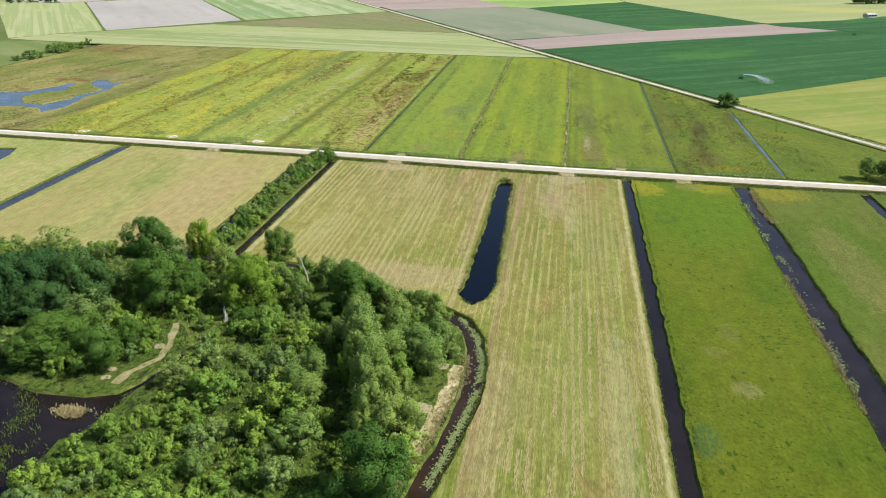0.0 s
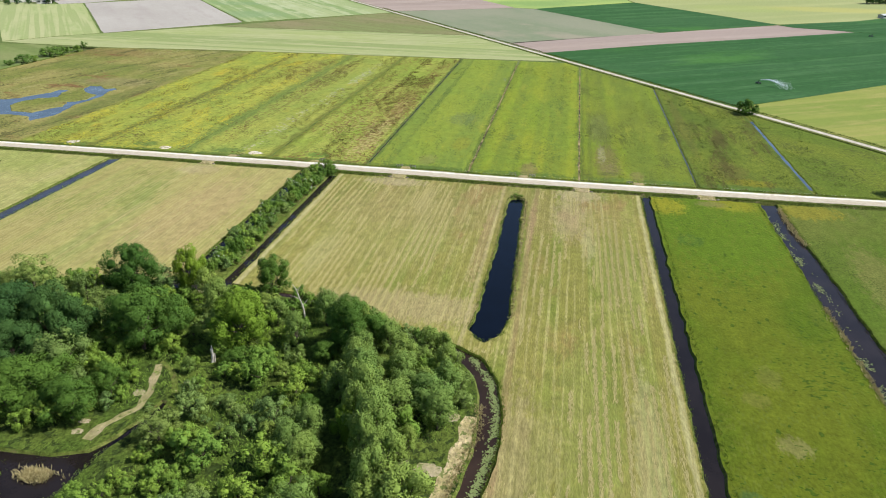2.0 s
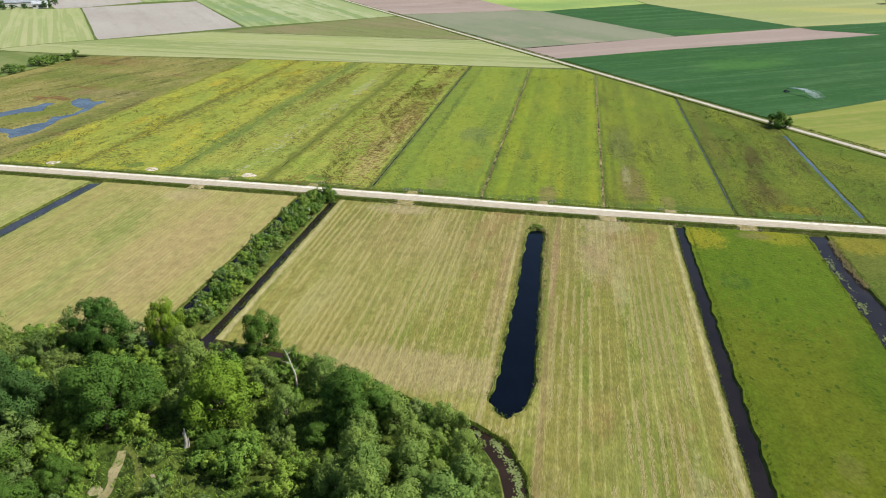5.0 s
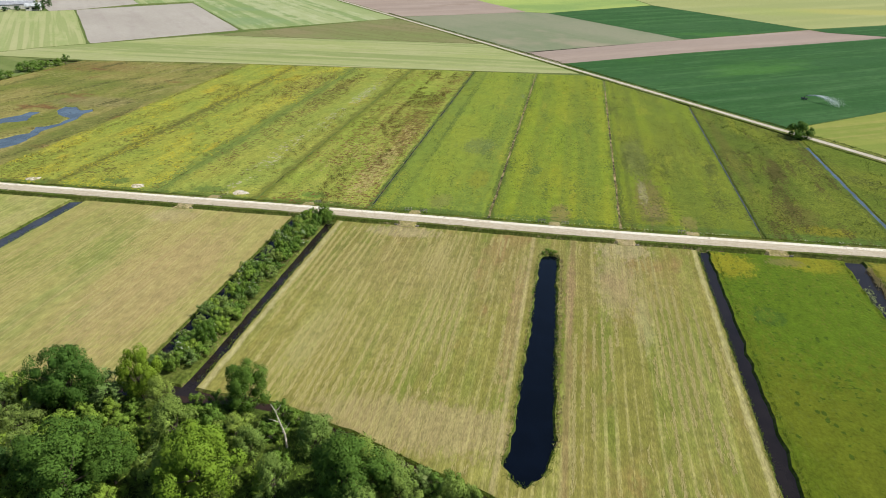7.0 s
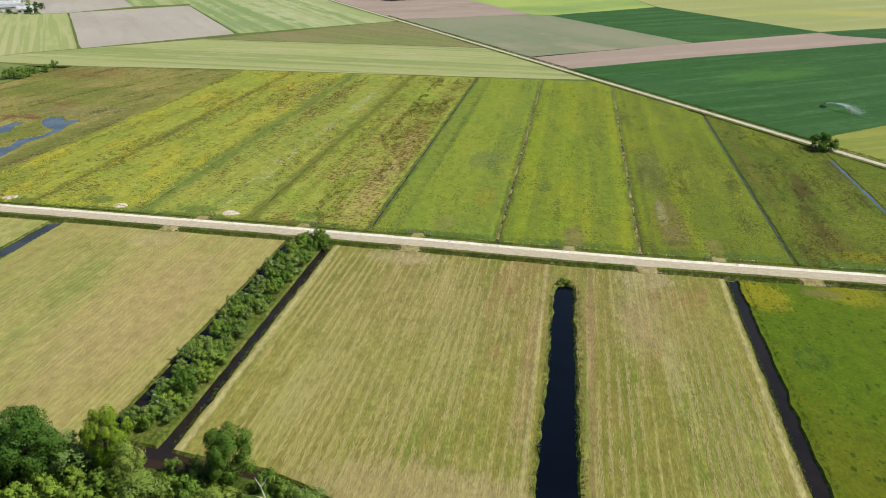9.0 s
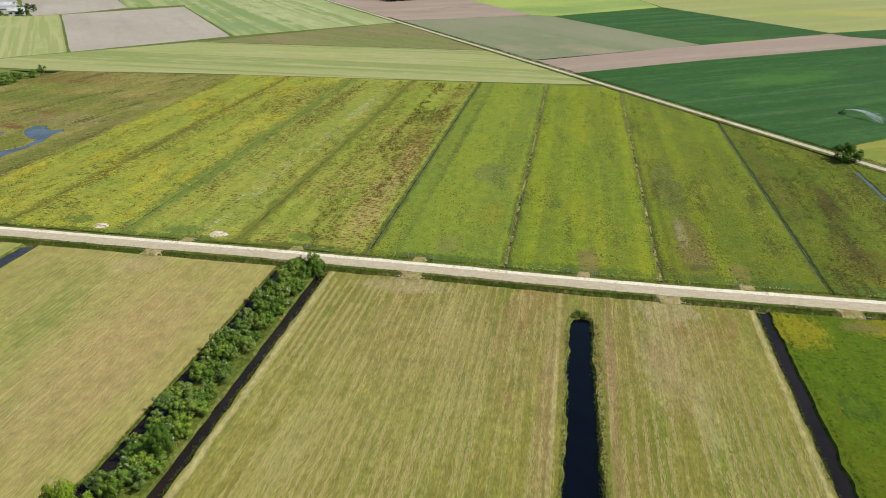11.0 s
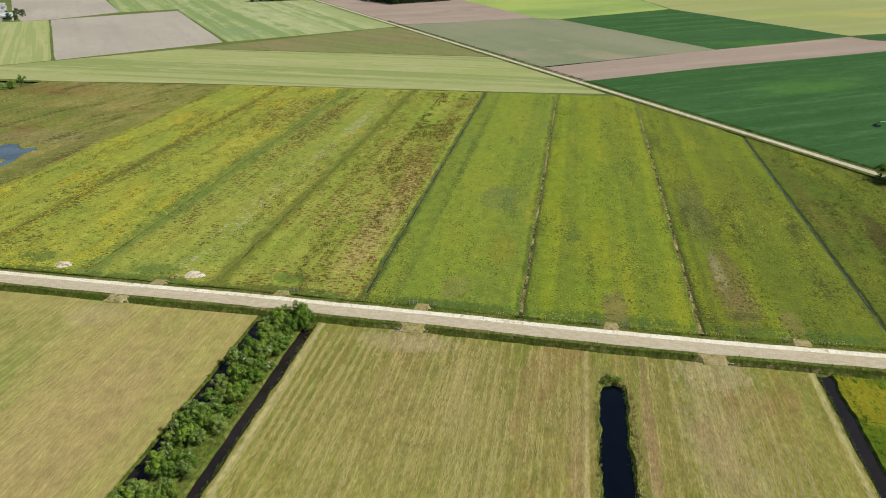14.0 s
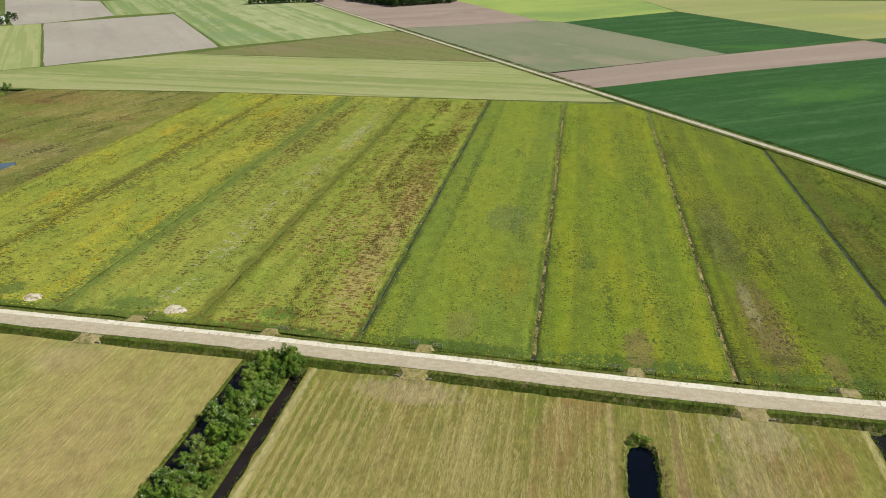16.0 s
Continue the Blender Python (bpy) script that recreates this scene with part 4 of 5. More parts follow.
# ---- trees ----
def leaf_cloud(rng, lumps, count, size, droop=0.0, core=0.0):
    """Small leaf sprays in clumps that cover the outer side of each lump (centre, radius, way out)."""
    heart, reach, out = [], [], []
    shell = np.array([(math.cos(k * 1.2566 + q) * ring, math.sin(k * 1.2566 + q) * ring, up) for up, ring, q in ((0.45, 0.89, 0.0), (-0.45, 0.89, 0.63)) for k in range(5)] + [(0, 0, 1), (0, 0, -1)])
    sides = [(k, (k + 1) % 5, 10) for k in range(5)] + [(5 + (k + 1) % 5, 5 + k, 11) for k in range(5)] + [(k, 5 + k, (k + 1) % 5) for k in range(5)] + [(5 + k, 5 + (k + 1) % 5, (k + 1) % 5) for k in range(5)]
    for c, r, w in lumps:
        for _ in range(10):
            d = rng.normal(size=3) * 0.8 + w * 0.9 + np.array([0, 0, 0.3 - 0.5 * droop])
            d /= np.linalg.norm(d)
            heart.append(c + d * r * 0.70)
            reach.append(r * (0.34 + 0.30 * rng.random()))
            out.append(d)
    heart, reach, out = np.array(heart), np.array(reach), np.array(out)
    weights = reach ** 2
    pick = rng.choice(len(heart), count, p=weights / weights.sum())
    centre, radius, d = heart[pick], reach[pick], out[pick]
    way = rng.normal(size=(count, 3)) * 0.8 + 0.55 * d
    way[:, 2] += 0.2
    way /= np.linalg.norm(way, axis=1)[:, None]
    depth = 1.0 - 0.4 * rng.random(count) ** 2 + 0.10 * rng.normal(size=count)
    place = centre + way * (radius * depth)[:, None] * [1, 1, 0.9 + droop]
    face = way + 0.5 * rng.normal(size=(count, 3))
    face[:, 2] += 0.3
    face /= np.linalg.norm(face, axis=1)[:, None]
    side = np.cross(face, rng.normal(size=(count, 3)))
    side /= np.linalg.norm(side, axis=1)[:, None]
    other = np.cross(face, side)
    s = size * (0.6 + 0.8 * rng.random(count))[:, None]
    a = place - side * s * 0.42
    b = place + side * s * 0.12 + other * s * 0.30
    c = place + side * s * 0.30 - other * s * 0.30
    verts = np.stack([a, b, c], 1).reshape(-1, 3)
    faces = np.arange(count)[:, None] * 3 + [0, 2, 1]
    lean = 0.70 * way + 0.40 * d + 0.22 * face
    lean[:, 2] += 0.06
    lean /= np.linalg.norm(lean, axis=1)[:, None]
    lean = np.repeat(lean, 3, axis=0)
    # opaque balls added inside the lumps block light, so the crown darkens within
    if core:
        for c, r, _ in lumps:
            faces = np.concatenate([faces, len(verts) + np.array(sides)])
            verts = np.concatenate([verts, c + shell * r * core * [1, 1, 0.9]])
            lean = np.concatenate([lean, shell])
    return verts, faces, lean


def leaf_mesh(name, cloud, mat):
    """Leaf sprays as one mesh, shaded softly over each lump of the crown."""
    verts, faces, lean = cloud
    me = bpy.data.meshes.new(name)
    me.from_pydata(verts.tolist(), [], faces.tolist())
    me.polygons.foreach_set("use_smooth", [True] * len(me.polygons))
    me.normals_split_custom_set_from_vertices(lean.tolist())
    me.materials.append(mat)
    return new(name, me)


def limb(bm, a, b, r1, r2, sides=6):
    a, b = Vector(a), Vector(b)
    m = (b - a).to_track_quat("Z", "Y").to_matrix()
    rings = [[bm.verts.new(p + m @ Vector((r * math.cos(k * math.tau / sides), r * math.sin(k * math.tau / sides), 0))) for k in range(sides)] for p, r in ((a, r1), (a.lerp(b, 0.5) + Vector((0.05, 0.03, 0)) * (b - a).length, (r1 + r2) * 0.5), (b, r2))]
    for lower, upper in zip(rings, rings[1:]):
        for k in range(sides):
            bm.faces.new((lower[k], lower[(k + 1) % sides], upper[(k + 1) % sides], upper[k]))
    bm.faces.new(rings[-1])


def tree_kind(name, label, category, seed, height, radius, foot, leaf, lump_count, leaves, spray, bark=None, tall=1.0, bloom=0, droop=0.0, core=0.46):
    """A tree or shrub, one metre is one metre: a trunk with limbs, and a crown of leaf sprays in uneven lumps."""
    rng = np.random.default_rng(seed)
    root = new(name)
    lumps = []
    mid, half = (height + foot) / 2, (height - foot) / 2
    for k in range(lump_count):
        turn = k * 2.39996 + rng.normal() * 0.35
        up = 1 - 2 * (k + 0.5) / lump_count
        ring = math.sqrt(1 - up * up)
        out = 0.42 + 0.58 * rng.random() ** 1.1
        wide = 1.0 - 0.25 * max(0.0, up) * (tall - 0.5)
        w = np.array([ring * math.cos(turn), ring * math.sin(turn), up])
        lumps.append((np.array([radius * out * w[0] * wide, radius * out * w[1] * wide, mid + half * 0.68 * up]), radius * (0.22 + 0.24 * rng.random()), w))
    lumps.append((np.array([0, 0, mid]), radius * 0.5, np.array([0, 0, 1.0])))
    cloud = leaf_cloud(rng, lumps, leaves, spray, droop, core)
    cloud[0][:, 2] = np.maximum(cloud[0][:, 2], 0.02)
    crown = leaf_mesh("crown", cloud, leaf)
    crown.parent = root
    bm = bmesh.new()
    girth = 0.035 * height
    limb(bm, (0, 0, -0.3), (0.1, 0, foot + half * 0.7), girth, girth * 0.55)
    for c, r, _ in lumps[::2]:
        start = Vector((0.05, 0, foot * 0.7 + 0.35 * half))
        limb(bm, start, Vector(c) * 0.9 + Vector((0, 0, 0.1 * c[2])), girth * 0.4, 0.03, 5)
    part("trunk", bm, bark or BARK, root)
    if bloom:
        flowers = leaf_mesh("blossom", leaf_cloud(rng, [(c, r * 1.08, w) for c, r, w in lumps if c[2] > mid], bloom, 0.36), LEAF_BLOOM)
        flowers.parent = root
        tagged(flowers, "creamy white flower heads")
    tagged(root, label, category)
    return root


KINDS = {
    "oak": [tree_kind("oak_tree", "broad leafy oak with a deep green rounded crown", "tree", 11 + k, 9, 4.4, 1.2, LEAF_OAK, 26, 15500, 0.30) for k in range(3)],
    "lime": [tree_kind("maple_tree", "rounded tree with fresh yellow green leaves", "tree", 21 + k, 8, 4.2, 1.0, LEAF_LIME, 24, 14500, 0.30) for k in range(2)],
    "dark": [tree_kind("dark_tree", "dense dark green broadleaf tree", "tree", 31 + k, 10, 4.6, 0.8, LEAF_DARK, 26, 17000, 0.31) for k in range(2)],
    "birch": [tree_kind("birch_tree", "slim grey green birch with a loose crown", "tree", 41 + k, 7, 2.6, 0.6, LEAF_BIRCH, 24, 5400, 0.27, tall=3.2, droop=0.6) for k in range(3)],
    "thin": [tree_kind("sparse_tree", "thin yellowish tree with open branches", "tree", 51 + k, 8, 3.6, 1.0, LEAF_THIN, 18, 5600, 0.28, core=0.35) for k in range(2)],
    "shrub": [tree_kind("shrub", "leafy green woodland shrub", "shrub", 61 + k, 3.2, 1.8, 0.1, LEAF_SHRUB, 11, 1900, 0.26) for k in range(4)],
    "gold": [tree_kind("golden_shrub", "yellowish green young tree", "tree", 81, 5, 2.2, 0.3, LEAF_GOLD, 14, 4600, 0.22)],
    "elder": [tree_kind("elder_shrub", "green elder shrub with creamy white blossom", "shrub", 85 + k, 3.2, 1.8, 0.1, LEAF_HEDGE, 12, 2300, 0.23, bloom=70) for k in range(2)],
    "hedge": [tree_kind("hedge_shrub", "dark green leafy hedge shrub", "shrub", 65 + k, 3.2, 1.8, 0.1, LEAF_HEDGE, 13, 2300, 0.225) for k in range(3)],
    "bush_tree": [tree_kind("spreading_tree", "low spreading dark green tree by the lane", "tree", 97, 5, 3.9, 0.2, LEAF_OAK, 17, 7600, 0.32)],
    "fir": [tree_kind("dark_fir", "tall dark green tree of a distant wood", "tree", 91 + k, 9, 3.2, 0.4, LEAF_DARK, 14, 480, 1.3, tall=1.6) for k in range(2)],
    "willow": [tree_kind("willow_shrub", "grey green bushy willow shrub", "shrub", 71 + k, 4.0, 1.9, 0.1, LEAF_WILLOW, 13, 2000, 0.235, droop=0.2) for k in range(3)],
}
SIZE = {"oak": (9, 4.4), "lime": (8, 4.2), "dark": (10, 4.6), "birch": (7, 2.6), "thin": (8, 3.6), "shrub": (3.2, 1.8), "willow": (4.0, 1.9), "gold": (5, 2.2), "elder": (3.2, 1.8), "fir": (9, 3.2), "hedge": (3.2, 1.8), "bush_tree": (5, 3.9)}
used = set()


def plant(kind, u, v, height, radius, group="trees of the wood"):
    """A tree of that kind, at its own height and spread."""
    k = RNG.randrange(len(KINDS[kind]))
    h, r = SIZE[kind]
    m = PLAN @ pose(u, v, 0, 0, 0, RNG.uniform(0, 360)) @ Matrix.Diagonal((radius / r, radius / r, height / h, 1))
    source = KINDS[kind][k]
    if (kind, k) not in used:
        used.add((kind, k))
        source.matrix_world = m
        ob = source
    else:
        ob = copy_thing(source, m)
        ob.matrix_basis = m
    return tagged(ob, group=group)


TREES = (
    ("oak", -28.2, -76.6, 10.0, 4.0), ("lime", -20.1, -72.9, 8.5, 2.6), ("oak", -4.4, -73.3, 8.0, 3.0), ("lime", -3.2, -88.2, 9.0, 4.6),
    ("oak", -17.9, -92.0, 10.0, 5.2), ("dark", -36.2, -96.4, 11.0, 5.0), ("dark", -29.8, -95.6, 11.0, 4.6), ("dark", -39.5, -98.6, 11.0, 4.7),
    ("dark", -27.3, -94.0, 9.0, 3.1), ("dark", -33.0, -100.6, 8.0, 4.2), ("dark", -40.5, -102.8, 8.0, 4.4), ("thin", -43.1, -82.9, 9.0, 4.4), ("thin", -35.7, -79.9, 6.0, 2.3), ("thin", -48.4, -85.3, 8.0, 3.5),
    ("thin", -26.3, -88.6, 6.0, 2.9), ("oak", 13.7, -86.0, 8.5, 4.0), ("birch", 7.6, -80.1, 7.0, 2.1), ("birch", 19.3, -85.6, 6.0, 2.3),
    ("birch", 26.1, -86.3, 5.5, 2.1), ("birch", 27.9, -86.0, 5.0, 1.4), ("birch", 22.6, -89.6, 5.5, 2.5), ("oak", 28.4, -127.8, 9.0, 4.4),
    ("lime", 19.1, -106.8, 6.0, 1.8), ("birch", 24.1, -101.6, 6.0, 2.9), ("birch", 28.2, -99.2, 6.0, 3.3), ("birch", 15.5, -98.3, 6.0, 2.6),
    ("birch", 29.0, -118.6, 8.0, 3.8), ("oak", -17.6, -109.2, 6.0, 3.4), ("oak", -25.2, -107.9, 7.0, 5.2), ("oak", -15.8, -103.4, 5.0, 2.0),
    ("oak", -26.5, -109.8, 5.5, 3.8), ("thin", -31.0, -108.8, 5.0, 2.9), ("birch", 5.0, -86.8, 6.0, 1.9),
    ("birch", -10.8, -80.6, 7.0, 2.6), ("birch", -15.7, -75.4, 6.0, 1.9), ("oak", -14.3, -88.3, 7.0, 3.0),
    ("birch", 19.0, -98.4, 9.0, 2.7), ("birch", 20.9, -103.6, 9.5, 2.8), ("birch", 23.0, -108.6, 9.5, 2.9), ("birch", 25.6, -114.0, 9.0, 2.8), ("thin", -4.4, -111.0, 4.2, 2.8), ("birch", 17.2, -95.6, 8.0, 2.1), ("birch", 18.6, -101.0, 8.5, 2.0), ("birch", 20.4, -106.2, 9.0, 2.1), ("birch", 22.9, -111.6, 9.0, 2.1), ("birch", 24.8, -117.0, 8.5, 2.2), ("birch", 12.6, -110.1, 4.5, 2.2), ("birch", 25.6, -119.5, 6.0, 2.3), ("willow", 31.6, -93, 3.0, 1.6), ("willow", 32.4, -96.8, 2.4, 1.4), ("birch", 30, -95.5, 6, 2.2), ("birch", 29.4, -90.6, 5.5, 2.0), 
)
for row in TREES:
    plant(*row)
plant("bush_tree", 106.3, 88.0, 4.6, 3.7, "trees by the roads")
plant("birch", 126.5, 7.2, 6.0, 2.8, "trees by the roads")
plant("oak", 132, 6.5, 5.5, 3.6, "trees by the roads")

# ---- the wood: scattered shrubs and young trees ----
def inside(p, ring):
    hit, j = False, len(ring) - 1
    for i in range(len(ring)):
        a, b = ring[i], ring[j]
        if (a[1] > p[1]) != (b[1] > p[1]) and p[0] < (b[0] - a[0]) * (p[1] - a[1]) / (b[1] - a[1]) + a[0]:
            hit = not hit
        j = i
    return hit


def near_line(p, line):
    best = 1e9
    for a, b in zip(line, line[1:]):
        a, b, q = Vector(a[:2]), Vector(b[:2]), Vector(p)
        t = max(0.0, min(1.0, (q - a).dot(b - a) / max((b - a).length_squared, 1e-6)))
        best = min(best, (q - a.lerp(b, t)).length)
    return best


SAND_PATH = ((-13.3, -112.7), (-13.1, -110.0), (-11.8, -107.8), (-10.5, -105.3), (-11.0, -101.7), (-12.3, -98.0), (-13.4, -95.5))
TRACK = ((-13.4, -94.7), (-10.9, -96.2), (-8.5, -99.4), (-7.0, -102.4), (-6.7, -105.1))
DARK_GAP = ((13.4, -97.5), (15.0, -102), (17.6, -108), (20.4, -113), (22.6, -118))
WOOD_EDGE = ((27, -138), (30.3, -127), (31.0, -121.8), (31.6, -117.4), (28.0, -112), (27.5, -107), (31.2, -103), (32.4, -98), (32.6, -93.8), (31.2, -90.3), (29.4, -88), (24.2, -84.0), (17.6, -81.5), (6, -76.4), (1, -74.2), (-8, -73.4), (-14.3, -74.4), (-27, -74.4), (-45, -77.6), (-75, -83.5), (-75, -106), (-45, -109), (-30, -111), (-23, -112.5), (-18.5, -111), (-14, -106), (-9, -106), (-4.5, -110), (-6.2, -116), (-8.2, -122), (-9.8, -127), (-10.8, -133), (-14, -150), (20, -152))
GRASSY = (((-5.8, -97.0), 1.6), ((8.7, -85.7), 3.2), ((-5.9, -95.0), 1.7), ((-5.9, -97.2), 1.5), ((29.6, -108.5), 3.0), ((-9.5, -98), 2.2))
spots = [(t[1], t[2], t[4] * 0.72) for t in TREES]
count = 0
for _ in range(9000):
    p = (RNG.uniform(-70, 34), RNG.uniform(-150, -73))
    if not inside(p, WOOD_EDGE) or near_line(p, SAND_PATH) < 1.5 or near_line(p, DARK_GAP) < 2.4 or near_line(p, TRACK) < 1.2:
        continue
    if any((p[0] - c[0]) ** 2 + (p[1] - c[1]) ** 2 < r * r for c, r in GRASSY):
        continue
    wild = noise.noise((p[0] * 0.09, p[1] * 0.09, 4.0))
    kind = "willow" if wild > 0.2 else "shrub"
    tall = 1.1 + 3.6 * RNG.random() ** 1.9 + (2.2 if p[0] > 14 and p[1] > -122 else 0.0) + (1.8 if p[0] < -18 else 0.0)
    if p[0] > 14 and p[1] > -122 and RNG.random() < 0.55:
        kind = "birch"
    if RNG.random() < 0.10:
        kind = RNG.choice(("birch", "gold", "gold", "oak", "thin"))
        tall += 1.2
    wide = tall * (RNG.uniform(0.36, 0.46) if kind == "birch" else RNG.uniform(0.46, 0.66))
    if any((p[0] - a) ** 2 + (p[1] - b) ** 2 < (0.66 * (wide + r)) ** 2 for a, b, r in spots):
        continue
    if any(near_line((p[0], p[1] + f * tall), SAND_PATH) < 1.2 + 0.5 * wide or near_line((p[0] - 0.4, p[1] + f * tall), TRACK) < 0.9 + 0.4 * wide for f in (0.0, 0.4, 0.8, 1.2)):
        continue
    spots.append((*p, wide))
    plant(kind, *p, tall, wide, "shrubs of the wood")
    count += 1
    if count >= 430:
        break

# ---- bushes that lean over the stream on the wood's north side ----
bush_u = -66.0
while bush_u < 26:
    v = float(np.interp(bush_u, (-80, -45, -27, -14, -8, 1, 6, 17, 24), (-83.2, -76.2, -73.0, -73.0, -72.4, -73.0, -75.3, -80.4, -82.8)))
    tall = RNG.uniform(2.0, 4.4) if bush_u < 2 else RNG.uniform(1.6, 3.4)
    if not -27 < bush_u < -1.5:
        plant(RNG.choice(("shrub", "willow", "hedge")), bush_u, v - RNG.uniform(0.2, 1.0), tall, tall * RNG.uniform(0.42, 0.56), "shrubs of the wood")
    bush_u += RNG.uniform(1.3, 2.3)

for u, v, h, r in ((-25.2, -71.8, 1.8, 1.2), (-22.4, -71.4, 2.2, 1.2), (-12.4, -71.6, 1.6, 1.1), (-9.6, -71.3, 2.0, 1.2), (-7.4, -71.6, 1.8, 1.1)):
    plant("hedge", u, v - 0.6, h, r, "shrubs of the wood")

# ---- hedge along the two ditches ----
hedge_v = -4.2
while hedge_v > -66:
    tall = RNG.uniform(1.3, 3.1) + (0.4 if hedge_v > -10 else 0.0)
    for side in (-22.1, -20.7, -19.3, -17.9):
        if RNG.random() < 0.76 or hedge_v > -10:
            kind = "elder" if RNG.random() < 0.08 else RNG.choice(("hedge", "hedge", "shrub", "willow", "gold"))
            plant(kind, side + RNG.uniform(-0.6, 0.6), hedge_v + RNG.uniform(-0.8, 0.8), tall * RNG.uniform(0.7, 1.1), RNG.uniform(0.95, 1.5), "shrubs of the hedge")
    hedge_v -= RNG.uniform(1.3, 2.1)
plant("oak", -17.6, -58.5, 4.4, 1.5, "shrubs of the hedge")
for u, v, h, r in ((-16.6, -6.0, 3.0, 1.4), (-15.6, -7.2, 2.0, 1.0), (-17.2, -4.6, 3.8, 1.5), (-15.8, -5.2, 2.6, 1.1)):
    plant("hedge", u, v, h, r, "shrubs of the hedge")

for u, v, h, r in ((33.0, -13.0, 0.9, 0.8), (34.1, -13.3, 0.7, 0.7), (32.0, -13.9, 0.6, 0.5)):
    plant("hedge", u, v, h, r, "water plants at the pond head")

# ---- far bushes and woods ----
for u, v, h, r in ((-208.5, 114, 2.5, 3.0), (-206, 120, 4.2, 4.6), (-204.5, 125, 3.0, 2.4), (-206, 138, 5.0, 5.6), (-204.2, 144, 4.4, 3.0), (-205, 150, 3.2, 2.8), (-203.5, 155, 3.4, 2.4), (-205.5, 163, 4.0, 2.0)):
    plant("hedge", u, v, h * 0.95, r * 0.85, "bushes on the field edge")


def wood_far(a, b, rows, n, group):
    for k in range(n):
        f = (k + RNG.uniform(-0.3, 0.3)) / max(n - 1, 1)
        for row in range(rows):
            plant("fir", a[0] + (b[0] - a[0]) * f + RNG.uniform(-1, 1), a[1] + (b[1] - a[1]) * f + row * 7 + RNG.uniform(-2, 2), RNG.uniform(8, 10), RNG.uniform(2.8, 3.8), group)


wood_far((-182, 556), (-129, 508), 3, 15, "trees of the far wood")
wood_far((-129, 508), (-88, 545), 3, 12, "trees of the far wood")
wood_far((-256, 514), (-203, 540), 2, 13, "trees of the far copse")
wood_far((300, 540), (350, 560), 2, 10, "trees beyond the pale field")


# ---- ground plants ----
def scatter(name, label, category, places, mat, blades, high, lean, wide, seed):
    """Tufts of upright blades at the given places (u, v, size), as one mesh."""
    rng = np.random.default_rng(seed)
    spot = np.array(places, float)
    n = len(spot)
    k = np.repeat(np.arange(n), blades)
    m = len(k)
    s = spot[k, 2]
    turn = rng.random(m) * math.tau
    root = np.stack([spot[k, 0] + rng.normal(size=m) * wide * s, spot[k, 1] + rng.normal(size=m) * wide * s, spot[k, 3]], 1)
    h = high * s * (0.6 + 0.6 * rng.random(m))
    tip = root + np.stack([np.cos(turn) * lean * h, np.sin(turn) * lean * h, h], 1) + rng.normal(size=(m, 3)) * 0.05
    half = np.stack([-np.sin(turn), np.cos(turn), np.zeros(m)], 1) * (0.12 * h)[:, None]
    mid = root * 0.45 + tip * 0.55 + half * 1.1
    mid2 = root * 0.45 + tip * 0.55 - half * 1.1
    verts = np.stack([root, mid, tip, mid2], 1).reshape(-1, 3)
    base = np.arange(m)[:, None] * 4
    faces = np.concatenate([base + [0, 1, 2], base + [0, 2, 3]])
    ob = link_mesh(name, verts.tolist(), faces.tolist(), [mat], kind="stuff")
    return tagged(ob, label, category)


def bank_places(line, count, spread, low, high, z, seed, break_up=0.0):
    rng = random.Random(seed)
    pts = along(line, 0.5, closed=False)
    out = []
    for _ in range(count):
        p = rng.choice(pts)
        if break_up and noise.noise((p.x * 0.15, p.y * 0.15, seed)) < break_up:
            continue
        out.append((p.x + rng.gauss(0, spread), p.y + rng.gauss(0, spread), rng.uniform(low, high), z))
    return out


banks = []
for n, (line, amount) in enumerate((
        (((62.9, -7), (62.9, -130)), 900), (((66.0, -7), (66.2, -130)), 900), (((90.0, -7), (89.8, -130)), 900), (((95.0, -7), (95.2, -130)), 900),
        (((-24.9, -5), (-25.0, -65)), 500), (((-14.5, -5), (-14.6, -68)), 350), (((-81.2, -6), (-81, -70)), 300), (((-77.6, -6), (-77.4, -70)), 300),
        (POND + POND[:1], 1300), (((28, -81.5), (33.9, -84.8), (37, -91), (38.1, -97.5), (38.2, -104), (37.4, -111), (36.6, -117), (34.8, -126), (31, -142)), 1100),
        (((-1, -70.2), (12, -74.8), (24, -80.2), (28, -81.5)), 500), (((-27, -70.2), (-45, -73), (-77, -79)), 500))):
    banks += bank_places(line, amount, 0.14, 0.2, 0.5, -0.1, 100 + n)
scatter("bank_grass", "rank green grass along the ditch banks", "grass", banks, LEAF_TUFT, 6, 0.62, 0.5, 0.35, 5)

reeds = bank_places(((34.9, -97), (35.1, -103.5), (34.0, -109), (33.2, -114), (32.2, -119), (31.0, -124), (29.5, -130)), 750, 0.42, 0.14, 0.36, 0.0, 31)
reeds += bank_places(((-17.6, -8), (-17.4, -66)), 420, 0.5, 0.12, 0.34, 0.0, 32, break_up=-0.05)
reeds += bank_places(((-20.5, -10), (-20.3, -66)), 500, 0.9, 0.12, 0.4, 0.0, 37, break_up=0.05)
reeds += bank_places(((90.1, -58), (89.9, -100)), 420, 0.22, 0.25, 0.6, -0.2, 33)
reeds += bank_places(((94.3, -9), (94.0, -22), (94.6, -30)), 240, 0.3, 0.25, 0.6, -0.25, 38)
reeds += bank_places(((30.4, -76), (31.0, -60), (31.2, -16)), 120, 0.12, 0.15, 0.35, -0.05, 35)
